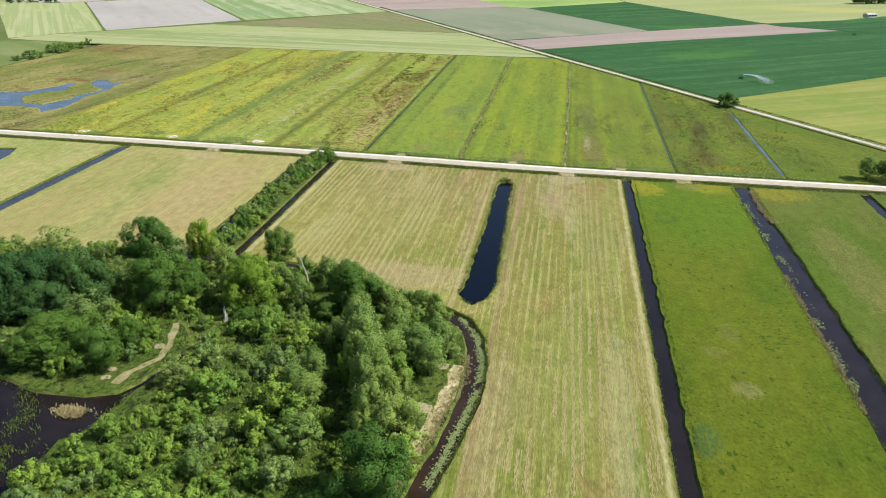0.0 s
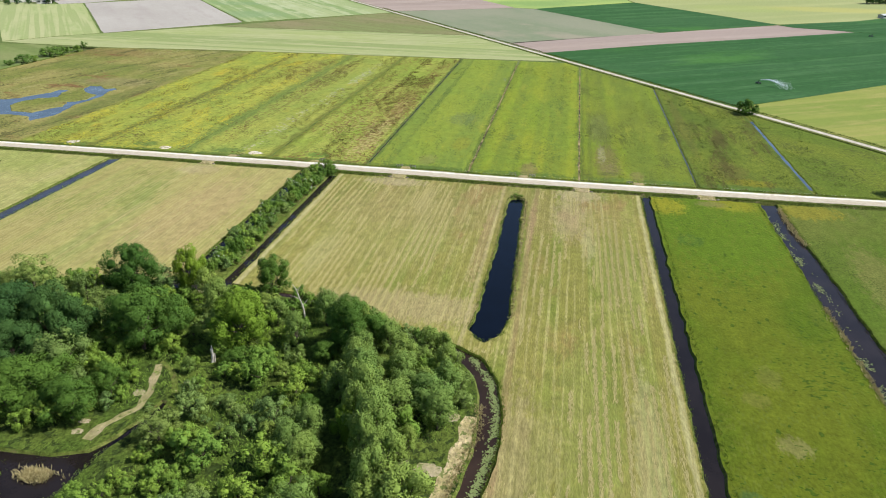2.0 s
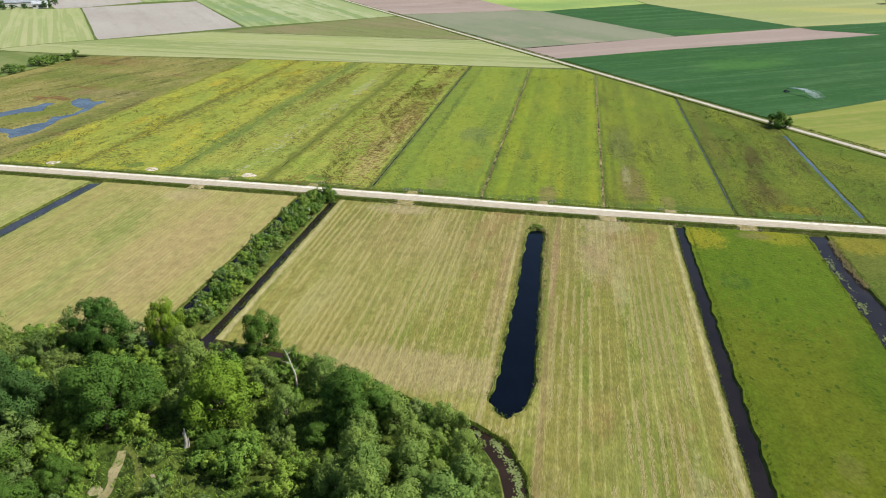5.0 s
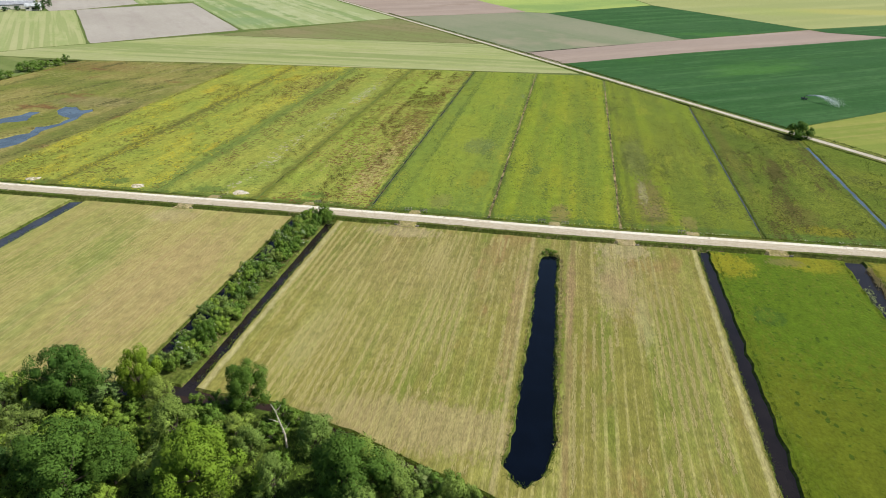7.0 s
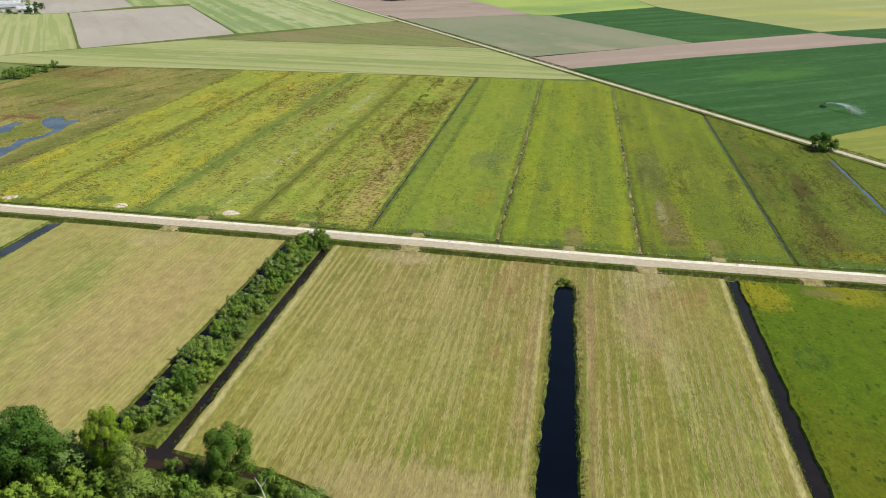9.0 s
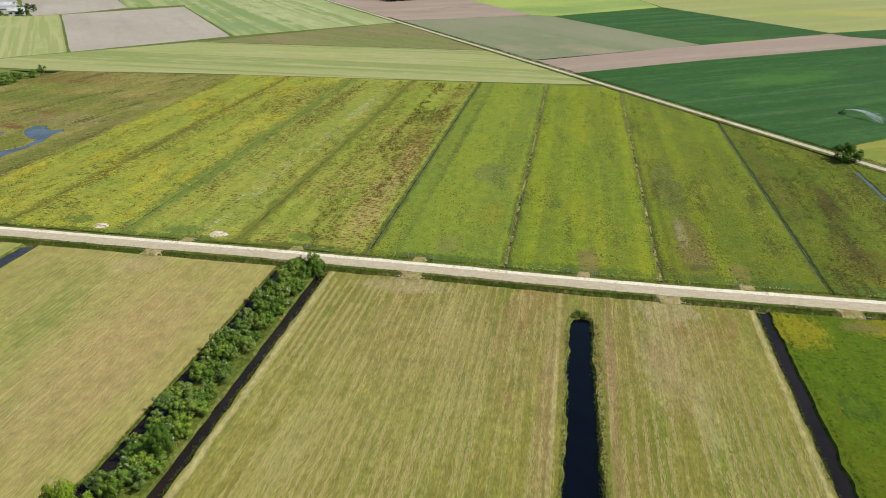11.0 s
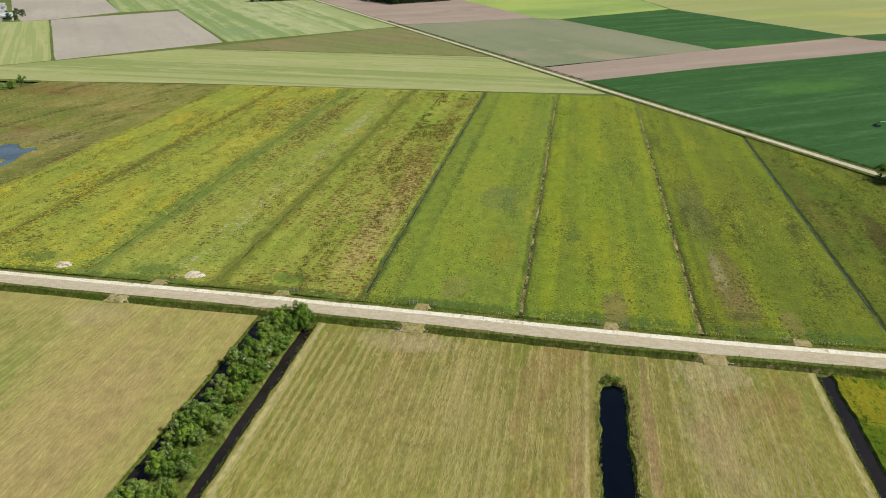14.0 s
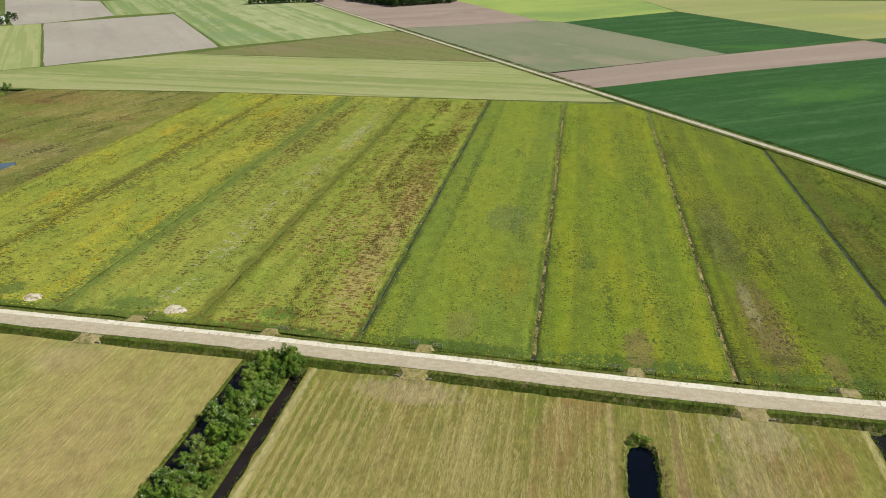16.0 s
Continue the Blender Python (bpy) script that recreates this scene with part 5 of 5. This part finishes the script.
reeds += bank_places(((37.0, -72), (36.4, -50), (35.7, -16), (33.4, -13.2)), 520, 0.2, 0.15, 0.4, -0.05, 36)
scatter("reeds", "pale straw reeds on the water's edge", "reeds", reeds, LEAF_REED, 7, 0.95, 0.5, 0.3, 6)
dry = bank_places(((18.6, 6), (18.6, 176)), 700, 0.16, 0.3, 0.7, -0.22, 41, break_up=-0.05) + bank_places(((48, 6), (48, 166)), 700, 0.16, 0.3, 0.7, -0.22, 42, break_up=-0.05)
scatter("ditch_reeds", "short dry reeds in the narrow ditches", "reeds", dry, LEAF_REED, 5, 0.5, 0.5, 0.35, 7)
lane_bank = bank_places([(lane_u(v) + 4.2, v) for v in range(6, 400, 6)], 2800, 0.30, 0.35, 0.8, -0.1, 61) + bank_places([(lane_u(v) - 3.9, v) for v in range(6, 300, 6)], 1800, 0.25, 0.25, 0.5, 0.0, 62)
scatter("lane_grass", "dark rank grass in the ditch beside the lane", "grass", lane_bank, LEAF_VERGE, 6, 0.7, 0.5, 0.5, 11)
verge_tufts = []
for n, (offset, amount, spread) in enumerate(((-3.3, 5200, 0.5), (3.3, 2600, 0.3))):
    line = [(u, road_mid(u) + offset) for u in range(-130, 131, 4)]
    for t in bank_places(line, amount, spread, 0.2, 0.45, 0.0, 50 + n):
        if all(abs(t[0] - d) > 2.3 for d in ((-52.6, 1.4, 48.6, 78.5) if offset < 0 else (-48.5, -24.4, 1.6, 33.5, 63.0))):
            verge_tufts.append(t)
scatter("verge_grass", "tall green grass on the road verges", "grass", verge_tufts, LEAF_VERGE, 6, 0.7, 0.5, 0.5, 8)

parsley = bank_places([(u, road_mid(u) + 4.0) for u in range(14, 120, 4)], 420, 0.25, 0.25, 0.5, 0.05, 63, break_up=-0.15)
scatter("cow_parsley", "white flowering cow parsley on the road verge", "wild flowers", parsley, LEAF_BLOOM, 4, 0.42, 0.9, 0.3, 64)

low_growth = []
g = random.Random(9)
for _ in range(10500):
    p = (g.uniform(-60, 35), g.uniform(-140, -72))
    if inside(p, WOOD_EDGE) and near_line(p, SAND_PATH) > 0.8 and near_line(p, ((-8.2, -103), (-8.0, -107), (-10, -112))) > 1.2 and near_line(p, DARK_GAP) > 1.5:
        low_growth.append((*p, g.uniform(0.35, 0.95), 0.0))
for n, line in enumerate((((-30, -113), (-23, -115), (-16, -114.8), (-12, -113)), ((-9.2, -114), (-9.6, -118), (-10, -122), (-12, -126), (-12, -134)))):
    low_growth += bank_places(line, 900, 0.6, 0.15, 0.34, -0.1, 70 + n)
scatter("undergrowth", "brambles and grass under the wood", "undergrowth", low_growth, LEAF_SHRUB, 8, 0.42, 1.1, 0.6, 10)


def tussocks(name, label, mat, n, seed, u1, u2, v2, cut, size, rough):
    """Low clumps in rows over the strips, thicker where the ground is rough."""
    g = random.Random(seed)
    out = []
    while len(out) < n:
        u, v = g.uniform(u1, u2), g.uniform(5, v2)
        if v > lane_end(u) - 3:
            continue
        d = noise.noise((u * 0.13, v * 0.03, seed)) + 0.6 * noise.noise((u * 0.5, v * 0.2, seed + 3))
        if d > cut and all(abs(u - b) > 1.3 for b in (-93.6, -65, -38, -9.4, 18.6, 48, 77.6, 105.5)):
            out.append((u, round(v * rough) / rough + g.uniform(-0.15, 0.15), g.uniform(*size), 0.0))
    return scatter(name, label, "tussocks", out, mat, 5, 0.42, 0.9, 0.5, seed)


tussocks("rush_tussocks", "brown rush tussocks scattered in rows", TUSSOCK_BROWN, 8000, 81, -117, -11, 176, 0.16, (0.35, 0.95), 0.8)
tussocks("sorrel_tussocks", "rusty sorrel clumps on the meadow", TUSSOCK_BROWN, 3800, 82, -26, -11, 176, 0.12, (0.35, 0.8), 0.9)
tussocks("grass_tussocks", "dark green grass tussocks on the meadow", TUSSOCK_GREEN, 2000, 83, -8, 76, 170, 0.2, (0.3, 0.8), 2.0)
tussocks("rough_tussocks", "dark rough tussocks by the lane", TUSSOCK_GREEN, 1500, 84, 79, 122, 130, 0.0, (0.4, 1.0), 1.0)


# ---- hay left in rows on the mown fields ----
def wisps(name, label, count, seed, u1, u2, keep, pitch):
    """Small flat wisps of dry hay, lying in broken rows."""
    rng = np.random.default_rng(seed)
    n = count * 4
    row = np.round(rng.uniform(u1, u2, n) / pitch) * pitch
    v = rng.uniform(-132, -7.5, n)
    u = row + 0.22 * np.sin(v * 0.07 + row * 0.7) + rng.normal(size=n) * 0.16
    ok = [i for i in range(n) if keep(u[i], v[i]) and noise.noise((u[i] * 0.10, v[i] * 0.025, seed)) + 0.7 * noise.noise((row[i] * 1.3, v[i] * 0.08, seed + 5.0)) > 0.0][:count]
    u, v = u[ok], v[ok]
    n = len(ok)
    turn = rng.normal(size=n) * 0.16
    along_, wide = rng.uniform(0.2, 0.85, n), rng.uniform(0.025, 0.075, n)
    out = []
    for x, y, z in ((-1, -0.2, 0.0), (0.1, -1, 0.5), (1, 0.1, 0.1), (-0.1, 0.9, 0.6)):
        a, b = x * along_, y * wide
        out.append(np.stack([u - np.sin(turn) * a + np.cos(turn) * b, v + np.cos(turn) * a + np.sin(turn) * b, 0.010 + z * rng.uniform(0.01, 0.045, n)], 1))
    verts = np.stack(out, 1).reshape(-1, 3)
    base = np.arange(n)[:, None] * 4
    ob = link_mesh(name, verts.tolist(), np.concatenate([base + [0, 1, 2], base + [0, 2, 3]]).tolist(), [STRAW], kind="stuff")
    return tagged(ob, label, "hay")


def on_east(u, v):
    if 29.0 < u < 38.4 and v > -82:
        return False
    low = -68 - max(0.0, (u + 1) * 0.42) if u < 30 else (-132 if u > 39.5 else -83)
    return v > low


wisps("hay_wisps_east", "wisps of pale dry hay left in rows", 30000, 12, -13.6, 62, on_east, 1.3)
wisps("hay_wisps_west", "fine wisps of dry hay left on the field", 9000, 13, -76.5, -26, lambda u, v: v > -70, 0.9)


# ---- floating plants ----
def pads(name, label, places, size, seed, z):
    rng = random.Random(seed)
    verts, faces = [], []
    for u, v in places:
        r, turn = rng.uniform(*size), rng.uniform(0, 6.3)
        first = len(verts)
        verts.append((u, v, z + 0.03))
        for k in range(7):
            a = turn + k * 0.86
            q = r * rng.uniform(0.8, 1.1)
            verts.append((u + q * math.cos(a), v + q * math.sin(a), z + rng.uniform(0.005, 0.05)))
            if k:
                faces.append((first, first + k, first + k + 1))
    ob = link_mesh(name, verts, faces, [LEAF_PAD], kind="stuff")
    return tagged(ob, label, "water lilies")


def float_places(line, n, spread, seed, cut):
    rng = random.Random(seed)
    pts = along(line, 0.4, closed=False)
    out = []
    while len(out) < n:
        p = rng.choice(pts)
        q = (p.x + rng.gauss(0, spread), p.y + rng.gauss(0, spread))
        if noise.noise((q[0] * 0.5, q[1] * 0.25, seed)) > cut:
            out.append(q)
    return out


pads("lily_pads", "pale green lily pads along the stream", float_places(((29.7, -83.2), (32.9, -85.3), (35.9, -91), (37.3, -97.5), (37.4, -104), (36.7, -109.5), (36.0, -113), (35.2, -118), (34.0, -124)), 1900, 0.36, 13, -0.22), (0.06, 0.17), 14, WL)
pads("pond_lilies", "pale lily pads floating on the wide ditch", float_places(((91.2, -14), (91.3, -40), (91.7, -52), (91.3, -66), (90.7, -95)), 760, 0.42, 15, -0.02), (0.06, 0.17), 16, WL)
pads("stream_lilies", "lily pads in the stream along the hay field", float_places(((2, -71.6), (12, -75.8), (18, -78.8), (25, -81.6)), 420, 0.4, 17, 0.0), (0.1, 0.25), 18, WL)
lagoon_plants = [(p[0], p[1], random.Random(n).uniform(0.5, 1.1), WL) for n, p in enumerate(float_places(((-25, -118), (-20.5, -122), (-18.5, -124.8), (-17, -128.5), (-18, -134)), 260, 1.3, 19, 0.05))]
scatter("water_plants", "leafy water plants standing in the pool", "water plants", lagoon_plants, LEAF_TUFT, 5, 0.4, 0.9, 0.5, 20)

# ---- single things in the wood ----
DEAD_GRASS = grassland("dead_bank_grass", (0.46, 0.37, 0.20), (0.33, 0.275, 0.12), patch_size=0.6, flecks=(0.12, 0.15, 0.035), fleck_size=1.3, fleck_cut=0.55, grain=(0.65, 1.35))
ribbon("dead_grass_bank", "bank of flattened straw coloured grass by the stream", ((33.9, -99), (33.9, -104), (33.2, -109), (32.3, -114), (31.2, -119), (30.0, -124), (28.5, -130)), 1.0, DEAD_GRASS, 0.03, "bank", ragged=0.5, step=0.8)
ribbon("sand_path", "pale trodden sand path through the wood", SAND_PATH, 0.6, PATH, 0.03, "path", ragged=0.6, step=0.8)
ribbon("wheel_track", "faint grassy track in the wood clearing", TRACK, 0.4, BANK, 0.025, "path", ragged=0.4, step=0.8)


def mound(name, label, category, u, v, ru, rv, high, mat, seed, z=0.0):
    """A low ragged heap."""
    verts, faces = [(u, v, z + high)], []
    rings, sides = 5, 22
    for r in range(1, rings + 1):
        f = r / rings
        for k in range(sides):
            a = k * math.tau / sides
            wob = 1 + 0.5 * noise.noise((math.cos(a) * 1.6, math.sin(a) * 1.6, seed)) + 0.22 * noise.noise((math.cos(a) * 4, math.sin(a) * 4, seed))
            bump = 0.3 * high * noise.noise((f * 4, a * 2, seed))
            verts.append((u + ru * f * wob * math.cos(a), v + rv * f * wob * math.sin(a), z + max(0.0, high * (1 - f) + bump) if r < rings else z + 0.004))
            i, j = 1 + (r - 1) * sides + k, 1 + (r - 1) * sides + (k + 1) % sides
            faces.append((0, i, j) if r == 1 else (i - sides, i, j, j - sides))
    ob = link_mesh(name, verts, faces, [mat], kind="", smooth=True)
    return tagged(ob, label, category)


SPOIL = grassland("pale_dredged_sand", (0.72, 0.65, 0.53), (0.56, 0.48, 0.35), patch_size=0.5, flecks=(0.30, 0.27, 0.13), fleck_size=1.2, fleck_cut=0.58, grain=(0.75, 1.2))
for n, (u, v) in enumerate(((-101.1, 7.9), (-71.5, 7.8), (-43.7, 8.1))):
    tagged(mound("sand_heap", "low heap of pale dredged sand on the meadow", "sand heap", u, v, 2.0, 1.35, 0.3, SPOIL, 3.7 * n + 1), group="sand heaps by the road")
for n, (u, v, r) in enumerate(((-12.4, -102.4, 1.0), (-15.9, -109.3, 0.8), (-15.5, -111.4, 0.8), (30.2, -110.0, 1.7), (31.4, -99.5, 1.2), (-7.1, -98.8, 0.45), (-7.6, -101.0, 0.35), (26.8, -109, 0.9), (-18.2, -72.9, 0.8), (0.6, -77, 0.6))):
    tagged(mound("bare_sand", "patch of bare pale sand in the wood", "sand patch", u, v, r, r * 0.7, 0.05, SAND, 2.3 * n + 5), group="sand patches in the wood")


def snag():
    root = new("broken_trunk")
    bm = bmesh.new()
    limb(bm, (0, 0, -0.2), (0.15, 0, 2.3), 0.26, 0.2, 9)
    limb(bm, (0.12, 0.05, 2.2), (0.18, 0.08, 2.9), 0.14, 0.03, 6)
    part("stem", bm, PALE_WOOD, root)
    bm = bmesh.new()
    limb(bm, (0.35, 0.1, -0.1), (0.5, 0.12, 1.5), 0.13, 0.06, 7)
    part("stub", bm, PALE_WOOD, root)
    root.matrix_world = at(-5.9, -93.4)
    tagged(root, "bleached broken tree trunk standing among shrubs", "dead tree")
    root = new("dead_birch")
    bm = bmesh.new()
    limb(bm, (0, 0, -0.2), (-1.1, 0.8, 3.6), 0.17, 0.09, 8)
    limb(bm, (-1.1, 0.8, 3.6), (-2.2, 1.2, 5.6), 0.09, 0.03, 6)
    part("stem", bm, PALE_WOOD, root)
    for k, (a, b) in enumerate((((-0.6, 0.4, 2.0), (0.3, 0.9, 3.2)), ((-1.0, 0.7, 3.2), (-2.2, 0.2, 4.0)), ((-1.6, 1.0, 4.4), (-1.0, 1.8, 5.2)))):
        bm = bmesh.new()
        limb(bm, a, b, 0.06, 0.015, 5)
        part("branch", bm, PALE_WOOD, root)
    root.matrix_world = at(3.2, -78.5)
    tagged(root, "white dead birch leaning over the stream bank", "dead tree")


snag()
clump = [(-15.6 + g.gauss(0, 0.9), -119.3 + g.gauss(0, 0.45), g.uniform(0.5, 0.85), WL) for _ in range(260)]
scatter("reed_island", "pale reed clump standing in the pool", "reeds", clump, LEAF_REED, 10, 0.65, 0.7, 0.35, 21)

# ---- dams and fences along the road ----
for u in (-52.6, 1.4, 48.6, 78.5):
    slab("field_dam", "trodden earth dam from the road to the field", ((u - 2.2, road_mid(u) - 2.3), (u + 2.2, road_mid(u) - 2.3), (u + 1.5, road_mid(u) - 3.6), (u + 1.7, road_mid(u) - 5.0), (u - 1.7, road_mid(u) - 5.0), (u - 1.5, road_mid(u) - 3.6)), DAM, bank=DAM, z=0.128, depth=0.8, slope=1.1, step=0.6, ragged=0.25, category="dam")
for u in (-48.5, -24.4, 1.6, 33.5, 63.0):
    slab("field_dam", "trodden earth dam from the road to the meadow", ((u - 1.3, road_mid(u) + 2.4), (u + 1.3, road_mid(u) + 2.4), (u + 1.0, road_mid(u) + 4.6), (u - 1.0, road_mid(u) + 4.6)), DAM, bank=DAM, z=0.128, depth=0.8, slope=1.0, step=0.6, ragged=0.25, category="dam")
GREY_WOOD = grassland("weathered_wood", (0.30, 0.27, 0.22), (0.40, 0.37, 0.31), patch_size=2.0)
CONCRETE = grassland("weathered_concrete", (0.27, 0.24, 0.19), (0.36, 0.32, 0.26), patch_size=1.5)


def box(bm, x1, x2, y1, y2, z1, z2):
    made = bmesh.ops.create_cube(bm, size=1.0)["verts"]
    for p in made:
        p.co = Vector(((x1 + x2) / 2 + p.co.x * (x2 - x1), (y1 + y2) / 2 + p.co.y * (y2 - y1), (z1 + z2) / 2 + p.co.z * (z2 - z1)))
    bmesh.ops.bevel(bm, geom=list({e for p in made for e in p.link_edges}), offset=min(x2 - x1, y2 - y1, z2 - z1) * 0.12, segments=1, affect="EDGES")


def fence_piece():
    root = new("rail_fence")
    for x in (0, 1.0, 2.0):
        bm = bmesh.new()
        box(bm, x - 0.07, x + 0.07, -0.07, 0.07, -0.9, 1.15)
        part("post", bm, GREY_WOOD, root)
    for z in (0.45, 0.95):
        bm = bmesh.new()
        box(bm, -0.2, 2.2, 0.072, 0.13, z - 0.08, z + 0.08)
        part("rail", bm, GREY_WOOD, root)
    return tagged(root, "short weathered wooden rail fence beside a dam", "fence", "fences at the dams")


def culvert_head():
    root = new("culvert_head")
    bm = bmesh.new()
    box(bm, -0.8, 0.8, -0.14, 0.14, -0.9, 0.28)
    part("headwall", bm, CONCRETE, root)
    bm = bmesh.new()
    box(bm, -0.9, 0.9, -0.22, 0.22, 0.282, 0.38)
    part("coping", bm, CONCRETE, root)
    bm = bmesh.new()
    limb(bm, (0, -0.45, -0.45), (0, 0.5, -0.45), 0.3, 0.3, 12)
    part("pipe", bm, CONCRETE, root, "round concrete drain pipe")
    return tagged(root, "small pale concrete culvert head at a dam", "culvert", "culvert heads at the dams")


fence = fence_piece()
first = True
for u, v, turn in ((30.0, 4.0, 5), (35.2, 3.9, -8), (60.0, 3.6, 8), (-0.8, 4.2, 10), (2.9, 4.3, -6), (-23.0, 4.6, 0)):
    m = at(u, road_mid(u) + v, 0, turn, 0.7)
    if first:
        fence.matrix_world, first = m, False
    else:
        copy_thing(fence, m).matrix_basis = m
head = culvert_head()
first = True
for u, v, turn in ((50.9, -4.4, 6), (3.9, -4.3, 4), (-0.9, -4.3, -3), (-50.3, -4.4, 0), (81.0, -4.4, 0), (-47.0, 3.9, 0)):
    m = at(u, road_mid(u) + v, 0.0, turn, 0.45)
    if first:
        head.matrix_world, first = m, False
    else:
        copy_thing(head, m).matrix_basis = m

# ---- farm at the far corner ----
IRON = grassland("dark_painted_iron", (0.04, 0.045, 0.05), (0.07, 0.07, 0.075), patch_size=1.0)
ROOF_GREY = grassland("grey_roof", (0.30, 0.31, 0.33), (0.38, 0.39, 0.41), patch_size=0.3)
ROOF_WHITE = grassland("white_roof", (0.55, 0.57, 0.56), (0.45, 0.47, 0.47), patch_size=0.3)
WALL_PALE = grassland("pale_wall", (0.50, 0.48, 0.43), (0.58, 0.56, 0.50), patch_size=0.4)
DARK_GLASS = water_material("dark_window", (0.02, 0.025, 0.03))


def barn(u, v, turn, long, deep, eaves, ridge, roof, label):
    root = new("barn")
    bm = bmesh.new()
    box(bm, -long / 2, long / 2, -deep / 2, deep / 2, -0.6, eaves)
    part("wall", bm, WALL_PALE, root)
    bm = bmesh.new()
    x, y = long / 2 + 0.4, deep / 2 + 0.4
    ring = [[bm.verts.new((s * x, k, z)) for k, z in ((-y, eaves + 0.02), (0, ridge), (y, eaves + 0.02), (y, eaves + 0.2), (0, ridge + 0.2), (-y, eaves + 0.2))] for s in (-1, 1)]
    for k in range(6):
        bm.faces.new((ring[0][k], ring[0][(k + 1) % 6], ring[1][(k + 1) % 6], ring[1][k]))
    for r in ring:
        bm.faces.new(r)
    bmesh.ops.recalc_face_normals(bm, faces=bm.faces)
    part("roof", bm, roof, root)
    for k in range(3):
        bm = bmesh.new()
        c = -long / 3 + k * long / 3
        box(bm, c - 1.1, c + 1.1, -deep / 2 - 0.05, -deep / 2 + 0.05, 1.0, 2.2)
        pane = part("window", bm, DARK_GLASS, root)
        for x1, x2, z1, z2 in ((c - 1.2, c - 1.1, 0.9, 2.3), (c + 1.1, c + 1.2, 0.9, 2.3), (c - 1.1, c + 1.1, 2.2, 2.3), (c - 1.1, c + 1.1, 0.9, 1.0)):
            bm = bmesh.new()
            box(bm, x1, x2, -deep / 2 - 0.09, -deep / 2 + 0.04, z1, z2)
            part("window_frame", bm, ROOF_WHITE, pane, "white painted frame")
    bm = bmesh.new()
    box(bm, long / 2 - 0.04, long / 2 + 0.08, -1.8, 1.8, 0.0, eaves * 0.85)
    part("barn_door", bm, IRON, root, "wide dark sliding door")
    root.matrix_world = at(u, v, 0, turn)
    tagged(root, label, "barn", "farm buildings")


barn(-378, 361, 35, 11, 9, 3.0, 5.0, ROOF_WHITE, "small barn with a white roof at the field edge")
barn(-398, 368, 35, 26, 12, 3.4, 5.4, ROOF_GREY, "long grey roofed farm shed")
barn(-420, 385, 35, 30, 13, 3.4, 5.4, ROOF_WHITE, "long pale roofed farm shed")
barn(-438, 408, 35, 34, 14, 3.6, 5.8, ROOF_GREY, "large grey roofed farm shed")
barn(272.5, 428, 30, 9, 5, 2.0, 2.8, ROOF_WHITE, "low white shed beside the far crop")
for n, (u, v) in enumerate(((-371, 357), (-373, 364), (-385, 372), (-385, 352), (-391, 347), (-396, 343), (-404, 351), (-380, 381), (-392, 390))):
    plant("fir", u, v, 3.4 if 3 <= n <= 5 else 5.5, 2.4, "trees round the farm")

# ---- irrigation ----


def gun_cart(u, v, turn, label):
    root = new("irrigation_cart")
    bm = bmesh.new()
    box(bm, -0.9, 0.9, -0.3, 0.3, 0.45, 0.65)
    part("chassis", bm, IRON, root)
    for x, y in ((-0.7, -0.5), (-0.7, 0.5), (0.7, -0.5), (0.7, 0.5)):
        bm = bmesh.new()
        axle = Matrix.Translation((x, y, 0.36)) @ Matrix.Rotation(math.pi / 2, 4, "X")
        bmesh.ops.create_cone(bm, cap_ends=True, segments=14, radius1=0.22, radius2=0.22, depth=0.18, matrix=axle)
        wheel = part("wheel", bm, ROOF_GREY, root)
        bm = bmesh.new()
        rings = [[bm.verts.new(axle @ Vector((r * math.cos(k * math.tau / 16), r * math.sin(k * math.tau / 16), h))) for k in range(16)] for r, h in ((0.225, -0.07), (0.34, -0.08), (0.36, 0.0), (0.34, 0.08), (0.225, 0.07))]
        for n in range(5):
            for k in range(16):
                bm.faces.new((rings[n][k], rings[n][(k + 1) % 16], rings[(n + 1) % 5][(k + 1) % 16], rings[(n + 1) % 5][k]))
        part("tyre", bm, IRON, wheel, "black rubber tyre")
    bm = bmesh.new()
    limb(bm, (0, 0, 0.6), (0, 0, 1.25), 0.1, 0.08, 8)
    limb(bm, (0, 0, 1.2), (0.9, 0, 1.7), 0.08, 0.05, 8)
    part("water_gun", bm, IRON, root)
    root.matrix_world = at(u, v, 0, turn)
    tagged(root, label, "irrigation cart")


gun_cart(122.6, 146.2, -60, "small dark irrigation cart with a water gun")
gun_cart(224.5, 315, -30, "dark irrigation cart standing in the crop")
drops = np.random.default_rng(22)
n = 5200
f = drops.random(n)
wide = 0.12 + 2.2 * f ** 2.2
arc = np.stack([123.2 + 8.8 * f + drops.normal(size=n) * wide * 0.5, 145.6 - 11.0 * f ** 1.15 + drops.normal(size=n) * wide * 0.6, 1.6 + 5.0 * f * (0.75 - f) + drops.normal(size=n) * wide * 0.45], 1)
arc = arc[(arc[:, 2] > 0.05)]
size = 0.05 * (1.25 - f[:len(arc)])
corner = np.array([(1, 0, -0.6), (-0.5, 0.87, -0.6), (-0.5, -0.87, -0.6), (0, 0, 1.0)])
pts = (arc[:, None, :] + corner[None] * size[:, None, None]).reshape(-1, 3)
base = np.arange(len(arc))[:, None] * 4
spray = link_mesh("water_spray", pts.tolist(), np.concatenate([base + [0, 1, 3], base + [1, 2, 3], base + [2, 0, 3], base + [0, 2, 1]]).tolist(), [DROPS], kind="stuff")
tagged(spray, "white arc of irrigation water over the crop", "spray")
